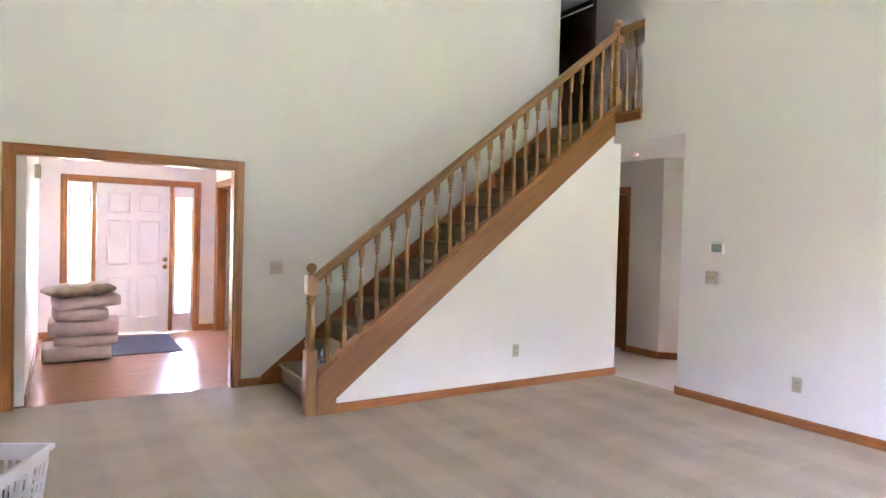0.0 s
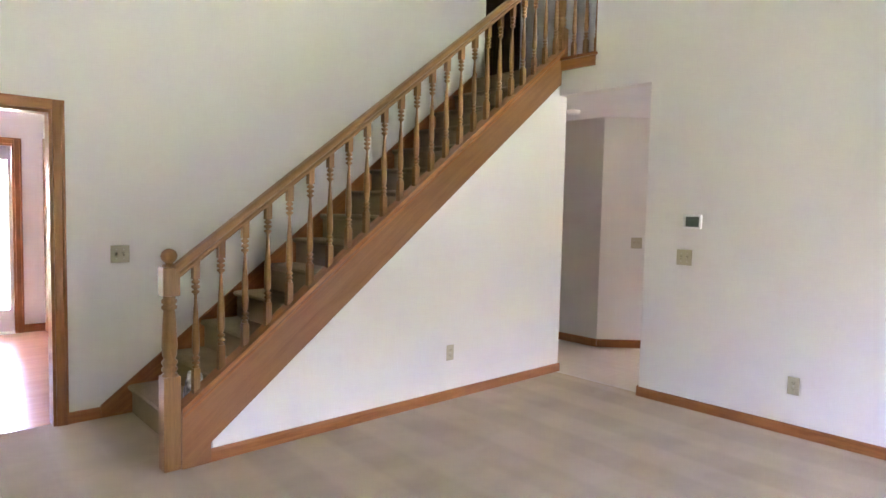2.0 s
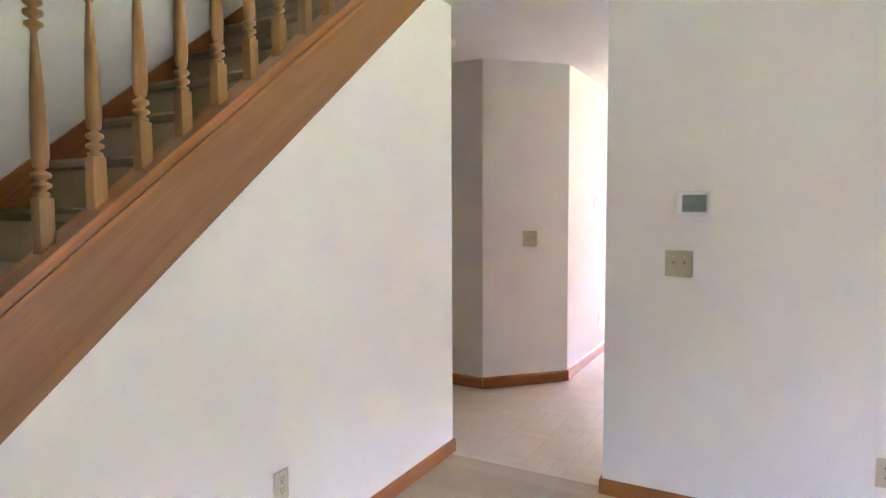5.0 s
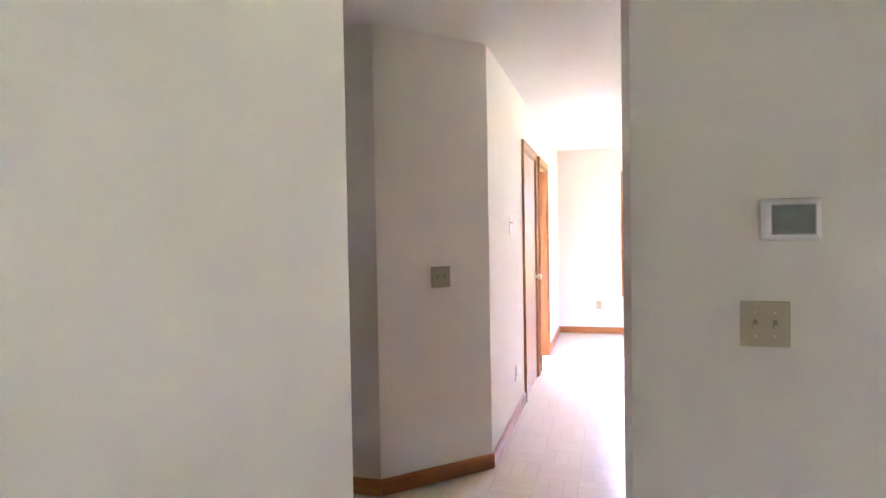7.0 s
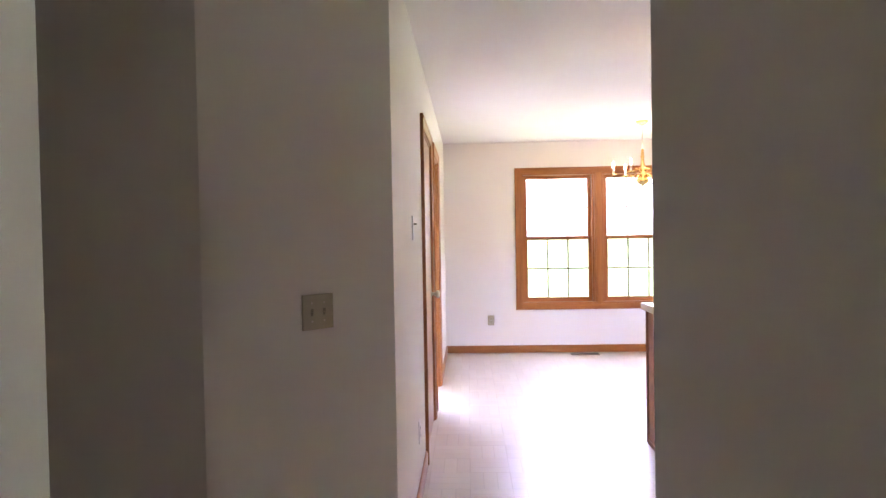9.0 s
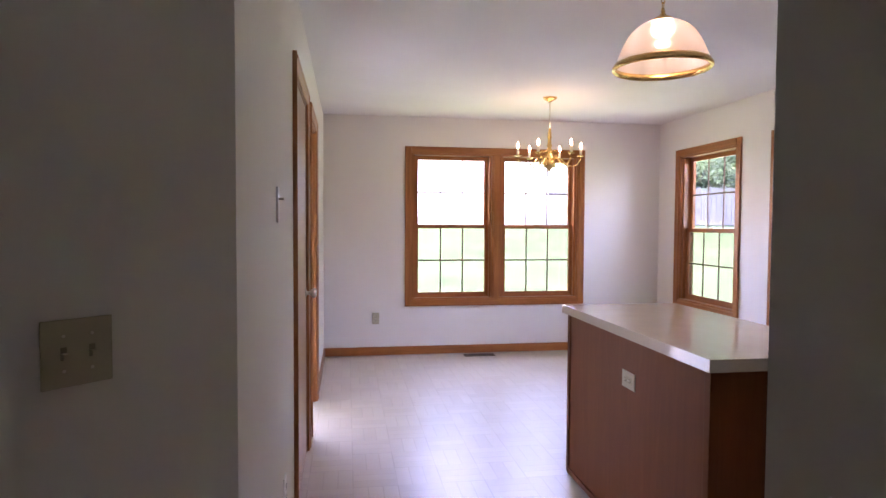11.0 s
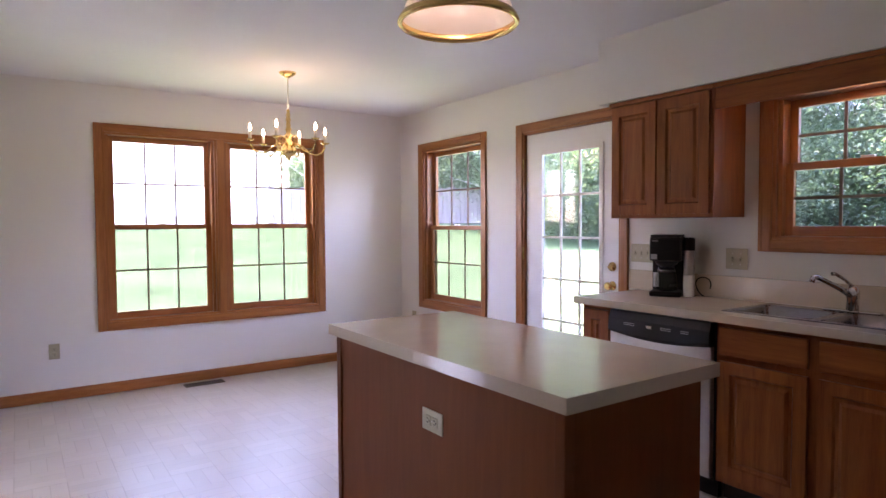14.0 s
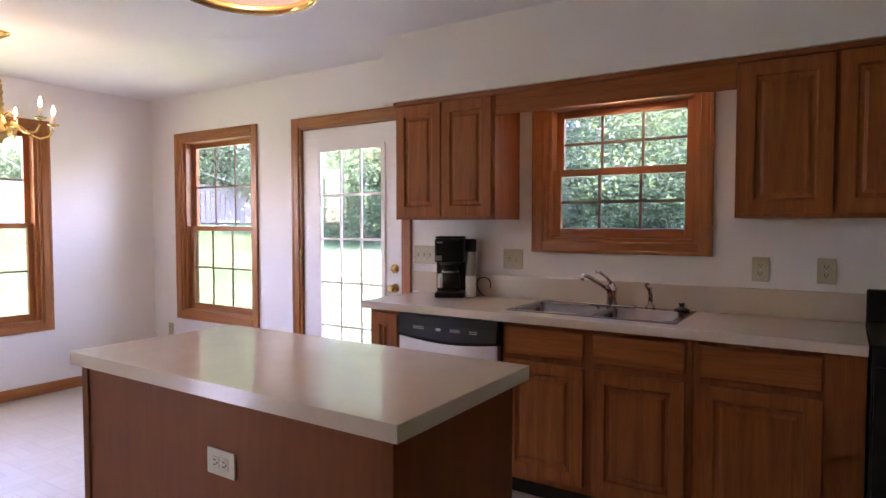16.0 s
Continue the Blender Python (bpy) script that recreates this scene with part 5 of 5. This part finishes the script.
def slotted(name, w0, w1, h, n, m):
    """A sloped side: a top band that carries the lower bands and the upright strips between the slots."""
    t = 0.0025
    half = lambda z: w0 + (w1 - w0) * z / h
    def strip(corners):
        bm = bmesh.new()
        vs = [bm.verts.new((x, y, z)) for y in (-t, t) for x, z in corners]
        for f in ((0, 1, 3, 2), (4, 6, 7, 5), (0, 4, 5, 1), (2, 3, 7, 6), (0, 2, 6, 4), (1, 5, 7, 3)):
            bm.faces.new([vs[i] for i in f])
        return bm
    side = None
    for a, c in ((h - 0.075, h - 0.001), (0.0, 0.05), (0.11, 0.13), (0.19, 0.21)):
        bm = strip([(q * half(z), z) for z in (a, c) for q in (-1, 1)])
        if side is None:
            side = part(name, bm, PLW, bk, m=m)
        else:
            part("band", bm, PLW, side)
    t = 0.0022
    for k in range(n + 1):
        u = -1 + 2 * k / n
        part("slat", strip([(u * half(z) * 0.985 + q, z) for z in (0.001, h - 0.07) for q in (-0.008, 0.008)]), PLW, side)
    return side


lean = math.degrees(math.atan(0.035 / bh))
slotted("side", bw - 0.035, bw, bh, 10, pose(0, bd - 0.035, 0.004, -lean, 0, 0))
slotted("side", bw - 0.035, bw, bh, 10, pose(0, -bd + 0.035, 0.004, lean, 0, 0))
slotted("side", bd - 0.035, bd, bh, 14, pose(bw - 0.035, 0, 0.004, 0, lean, 0) @ pose(0, 0, 0, 0, 0, 90))
slotted("side", bd - 0.035, bd, bh, 14, pose(-bw + 0.035, 0, 0.004, 0, -lean, 0) @ pose(0, 0, 0, 0, 0, 90))
part("bottom", boxed(-bw + 0.035, bw - 0.035, -bd + 0.035, bd - 0.035, 0.001, 0.006), PLW, bk)
bm = bmesh.new()
for q in ((-bw - 0.016, bw + 0.016, bd - 0.002, bd + 0.016), (-bw - 0.016, bw + 0.016, -bd - 0.016, -bd + 0.002), (-bw - 0.016, -bw + 0.002, -bd + 0.002, bd - 0.002), (bw - 0.002, bw + 0.016, -bd + 0.002, bd - 0.002)):
    box(bm, *q, bh - 0.022, bh + 0.004, bevel=0.004)
part("rim", bm, PLW, bk)
bm = bmesh.new()
bmesh.ops.create_icosphere(bm, subdivisions=3, radius=1)
for v in bm.verts:
    n_ = noise.noise(v.co * 2.2) * 0.35 + noise.noise(v.co * 5) * 0.15
    v.co = Vector((v.co.x * 0.15, v.co.y * 0.23, 0.13 + v.co.z * 0.11)) * 1.0 + v.co * 0.02 * n_
for f in bm.faces:
    f.smooth = True
cl = part("folded_clothes", bm, material("dark_clothes", (0.10, 0.085, 0.09), 0.95, var=0.3, scale=12, bump=0.5, bump_scale=60), m=pose(-0.965, 3.36, 0.0, 0, 0, -27))
tagged(cl, "dark crumpled clothes inside the laundry basket", "clothes")

# cloth bundle on the first stair
bm = bmesh.new()
bmesh.ops.create_icosphere(bm, subdivisions=3, radius=1)
for v in bm.verts:
    n_ = noise.noise(v.co * 1.9 + Vector((3, 1, 2)))
    v.co = Vector((v.co.x * 0.055, v.co.y * 0.060, v.co.z * 0.155)) * (1 + 0.35 * n_)
    v.co.z = max(v.co.z, -0.135)
for f in bm.faces:
    f.smooth = True
CLOTH = material("patterned_cloth", (0.40, 0.40, 0.44), 0.95, var=0.95, scale=26)
bundle = part("cloth_bundle", bm, CLOTH, m=pose(1.225, 4.735, RISE + 0.135))
tagged(bundle, "black and white cloth bundle on the lowest stair", "cloth")


# ---- outdoors ----
GROUND_Z = -0.35
LAWN = material("lawn", (0.086, 0.138, 0.070), 0.9, var=0.28, scale=0.6, fine=0.35, fine_scale=14, bump=0.8, bump_scale=30, spec=0.1)
bm = bmesh.new()
N = 60
grid = {}
for i in range(N + 1):
    for j in range(N + 1):
        u, v = 2 * i / N - 1, 2 * j / N - 1
        x, y = 8 + 400 * u * abs(u), 2 + 400 * v * abs(v)
        d = max(0.0, math.hypot(x - 7, y - 3) - 9)
        grid[i, j] = bm.verts.new((x, y, GROUND_Z + min(0.10 * d, 1.75)))
for i in range(N):
    for j in range(N):
        bm.faces.new((grid[i, j], grid[i + 1, j], grid[i + 1, j + 1], grid[i, j + 1])).smooth = True
setting("ground", bm, LAWN, "sunlit mown lawn")
CONC = material("concrete", (0.50, 0.48, 0.44), 0.85, var=0.08, scale=3, fine=0.08, fine_scale=60, bump=0.3, bump_scale=80)
setting("patio", boxed(7.4, 10.0, -3.2, 0.60, GROUND_Z - 0.05, -0.12, bevel=0.01), CONC, "pale concrete patio slab outside the garden door")
setting("porch", boxed(-2.0, 3.0, 9.25, 12.0, GROUND_Z - 0.05, -0.06, bevel=0.01), CONC, "pale concrete porch outside the front door")
setting("roof", boxed(-3.9, 11.5, -3.6, 9.7, HIGH + 0.12, HIGH + 0.3), material("shingle", (0.12, 0.11, 0.10), 0.9), "grey roof")
EAVE = material("eave_paint", (0.70, 0.68, 0.66), 0.7, var=0.03)
# unseen eaves, added to keep direct sun off the sill and trim the sky
setting("added_eave_east", boxed(11.141, 11.70, 0.24, 9.7, 2.46, 2.62), EAVE, "unseen white eave added to shade the dining window")
setting("added_eave_south", boxed(4.45, 11.14, 0.24, 0.639, 2.46, 2.62), EAVE, "unseen white eave added to shade the kitchen wall")
# unseen slab, added to cut the skylight that enters by the sidelights
setting("added_porch_roof", boxed(-1.6, 2.4, 9.271, 11.4, 2.46, 2.62), EAVE, "unseen white porch roof added to dim the foyer")

# neighbouring white house
SIDING = material("white_siding", (0.80, 0.80, 0.80), 0.6, var=0.03, scale=0.8)
nh = thing("neighbour_house", "long white-sided neighbouring house beyond the lawn", "house", pose(34, 9.5, 1.3))
bm = bmesh.new()
box(bm, 0, 10, -15.5, 9.5, 0, 0.4)
part("foundation", bm, CONC, nh)
for k in range(24):
    z = 0.4 + 0.2 * k
    bm = prism(bmesh.new(), [(-0.012, z), (0.02, z), (0.02, z + 0.2), (0.006, z + 0.2)], -15.5, 9.5)
    part("siding_board", bm, SIDING, nh)
part("wall", boxed(0.02, 10, -15.5, 9.5, 0.4, 5.2), SIDING, nh)
bm = prism(bmesh.new(), [(-0.7, 5.0), (5, 8.2), (10.7, 5.0), (10.7, 5.2), (5, 8.4), (-0.7, 5.2)], -16, 10)
part("roof", bm, material("far_shingle", (0.20, 0.19, 0.19), 0.9), nh)

# dark board fence at the lawn's edge
fence = thing("garden_fence", "dark weathered board fence at the edge of the lawn", "fence", pose(29.9, -9.7, 1.36, 0, 0, -29.5))
FENCE = material("fence_boards", (0.15, 0.135, 0.14), 0.85, var=0.2, scale=5)
for k in range(52):
    part("board", boxed(0, 0.03, -5.2 + 0.2 * k, -5.2 + 0.2 * k + 0.185, 0, 1.58 + 0.03 * (k % 3)), FENCE, fence)
for k in range(6):
    part("post", boxed(0.09, 0.20, -5.2 + 2.06 * k, -5.09 + 2.06 * k, -0.1, 1.72), FENCE, fence)
for z in (0.3, 1.3):
    part("rail", boxed(0.031, 0.089, -5.2, 5.2, z, z + 0.1), FENCE, fence)

# trees
LEAF = []
for k, c in enumerate(((0.105, 0.155, 0.120), (0.120, 0.172, 0.125), (0.098, 0.148, 0.118))):
    m_ = material("leaf_" + "abc"[k], c, 0.5, var=0.3, scale=1.1, fine=0.25, fine_scale=6)
    nt = m_.node_tree
    tl = nt.nodes.new("ShaderNodeBsdfTranslucent")
    tl.inputs["Color"].default_value = (c[0] * 1.6, c[1] * 1.8, c[2], 1)
    mx = nt.nodes.new("ShaderNodeMixShader")
    mx.inputs[0].default_value = 0.55
    nt.links.new(nt.nodes["Principled BSDF"].outputs[0], mx.inputs[1])
    nt.links.new(tl.outputs[0], mx.inputs[2])
    nt.links.new(mx.outputs[0], nt.nodes["Material Output"].inputs["Surface"])
    LEAF.append(m_)
BARK = material("bark", (0.14, 0.115, 0.095), 0.9, var=0.25, scale=6, bump=0.8, bump_scale=25)
PALE_BARK = material("pale_bark", (0.45, 0.44, 0.43), 0.85, var=0.25, scale=5, bump=0.6, bump_scale=25)


def tree(seed, height, spread, low, leaf_mat, bark, label, n_leaf=24000, trunk_r=0.16, size=0.14):
    """A tapered trunk with limbs, and a crown of many small leaf blades gathered in uneven clumps."""
    rnd = random.Random(seed)
    t = thing("tree", label, "tree", pose(0, 0, 0), "trees beyond the lawn")
    bm = bmesh.new()
    n = 9
    pts = [(0.25 * math.sin(k * 0.9 + seed) * k / n, 0.25 * math.cos(k * 1.1 + seed) * k / n, height * 0.92 * k / n - 0.3) for k in range(n + 1)]
    tube(bm, pts, [trunk_r * (1.35 if k == 0 else 1 - 0.85 * k / n) for k in range(n + 1)], 10)
    clumps = []
    for k in range(26):
        h = low + (height - low) * (k + rnd.random()) / 26
        a = rnd.random() * 2 * math.pi
        f = (h - low) / (height - low)
        r = spread * (0.45 + 0.75 * math.sin(math.pi * min(1, 0.25 + 0.72 * f))) * (0.6 + 0.5 * rnd.random()) * (1.0 if f < 0.8 else 0.6)
        end = Vector((r * math.cos(a), r * math.sin(a), h + 0.5 * rnd.random()))
        root = Vector((0, 0, max(0.5, h - 0.7 - 0.4 * r)))
        mid = (root + end) / 2 + Vector((0, 0, 0.25))
        tube(bm, [root, mid, end], [trunk_r * 0.32, trunk_r * 0.2, 0.012], 6)
        clumps += [(end, 0.9 + 0.5 * rnd.random()), (mid + Vector((0.3 * rnd.uniform(-1, 1), 0.3 * rnd.uniform(-1, 1), 0.3)), 0.8)]
    part("trunk", bm, bark, t)
    verts, faces = [], []
    for k in range(n_leaf):
        c, r = clumps[rnd.randrange(len(clumps))]
        d = Vector((rnd.gauss(0, 1), rnd.gauss(0, 1), rnd.gauss(0, 0.62)))
        p = c + d * r * 0.55
        if p.z < low * 0.8:
            continue
        u = Vector((rnd.gauss(0, 1), rnd.gauss(0, 1), rnd.gauss(0, 0.5))).normalized()
        w = u.cross(Vector((rnd.gauss(0, 1), rnd.gauss(0, 1), rnd.gauss(0, 1)))).normalized()
        s = size * (0.6 + 0.7 * rnd.random())
        i = len(verts)
        verts += [p - u * s * 0.5, p - w * s * 0.22 + u * s * 0.05, p + u * s * 0.5 - Vector((0, 0, s * 0.12)), p + w * s * 0.22 + u * s * 0.05]
        faces.append((i, i + 1, i + 2, i + 3))
    me = bpy.data.meshes.new("crown")
    me.from_pydata(verts, [], faces)
    me.materials.append(leaf_mat)
    cr = new("crown", me)
    cr.parent = t
    return t


T1 = tree(3, 11.0, 3.6, 1.4, LEAF[0], BARK, "leafy green tree with a dark trunk")
T2 = tree(8, 9.0, 3.2, 1.2, LEAF[1], PALE_BARK, "leafy green tree with a pale trunk", trunk_r=0.20)
T3 = tree(14, 12.5, 4.2, 1.0, LEAF[2], BARK, "tall dense green tree", n_leaf=28000)
spots = []
rnd = random.Random(5)
for k in range(15):
    az = radians(-24 - 4.1 * k)
    dist = (32.5 if k < 7 else 25) + 2.0 * math.sin(k * 2.1) - 0.12 * k
    spots.append((6 + dist * math.cos(az), 4 + dist * math.sin(az)))
for k in range(13):
    az = radians(-26 - 4.4 * k)
    dist = 30 + 2 * math.sin(k * 1.3)
    spots.append((6 + dist * math.cos(az), 4 + dist * math.sin(az)))
ground_at = lambda x, y: GROUND_Z + min(0.10 * max(0.0, math.hypot(x - 7, y - 3) - 9), 1.75)
for o, (x, y) in zip((T1, T2, T3), ((31.5, -14.4), (21.3, -13.8), (13.2, -20.2))):
    o.matrix_basis = pose(x, y, ground_at(x, y) - 0.1, 0, 0, 40)
for k, (x, y) in enumerate(spots):
    copy_thing((T1, T3, T1, T2)[k % 4], pose(x, y, ground_at(x, y) - 0.1, 0, 0, rnd.uniform(0, 360)))


# shaded undergrowth below the trees
shrub = tree(21, 3.3, 2.0, 0.15, LEAF[2], BARK, "dense green shrub under the trees", n_leaf=20000, trunk_r=0.05, size=0.10)
tagged(shrub, "", "shrub", "shrubs under the trees")
# shrubs past about -84 degrees are unseen, added to hide low southern sky
for k in range(44):
    az = radians(-23 - 2.1 * k)
    dist = (32.0 if k < 11 else 21.8) + 0.9 * math.sin(k * 1.9)
    x, y = 6 + dist * math.cos(az), 4 + dist * math.sin(az)
    m = pose(x, y, ground_at(x, y) - 0.1, 0, 0, rnd.uniform(0, 360))
    if k == 0:
        shrub.matrix_basis = m
    else:
        copy_thing(shrub, m)


# undergrowth that closes the view below the crowns; its unseen south part blocks low sky
rnd = random.Random(77)
verts, faces = [], []
for k in range(150000):
    az = radians(rnd.uniform(-116, -21))
    dist = rnd.uniform(30.5, 33.5) if az > radians(-45) else rnd.uniform(22.0, 26.0)
    x, y = 6 + dist * math.cos(az), 4 + dist * math.sin(az)
    top = 2.9 + 1.2 * noise.noise(Vector((x * 0.5, y * 0.5, 3)))
    p = Vector((x, y, ground_at(x, y) + top * rnd.random() ** 0.8))
    u = Vector((rnd.gauss(0, 1), rnd.gauss(0, 1), rnd.gauss(0, 0.6))).normalized()
    w = u.cross(Vector((rnd.gauss(0, 1), rnd.gauss(0, 1), rnd.gauss(0, 1)))).normalized()
    q = 0.055 + 0.05 * rnd.random()
    i = len(verts)
    verts += [p - u * q, p - w * q * 0.45, p + u * q, p + w * q * 0.45]
    faces.append((i, i + 1, i + 2, i + 3))
me = bpy.data.meshes.new("undergrowth")
me.from_pydata(verts, [], faces)
me.materials.append(LEAF[2])
tagged(new("undergrowth", me), "dense shaded green undergrowth along the wood's edge", "undergrowth", "", "stuff")
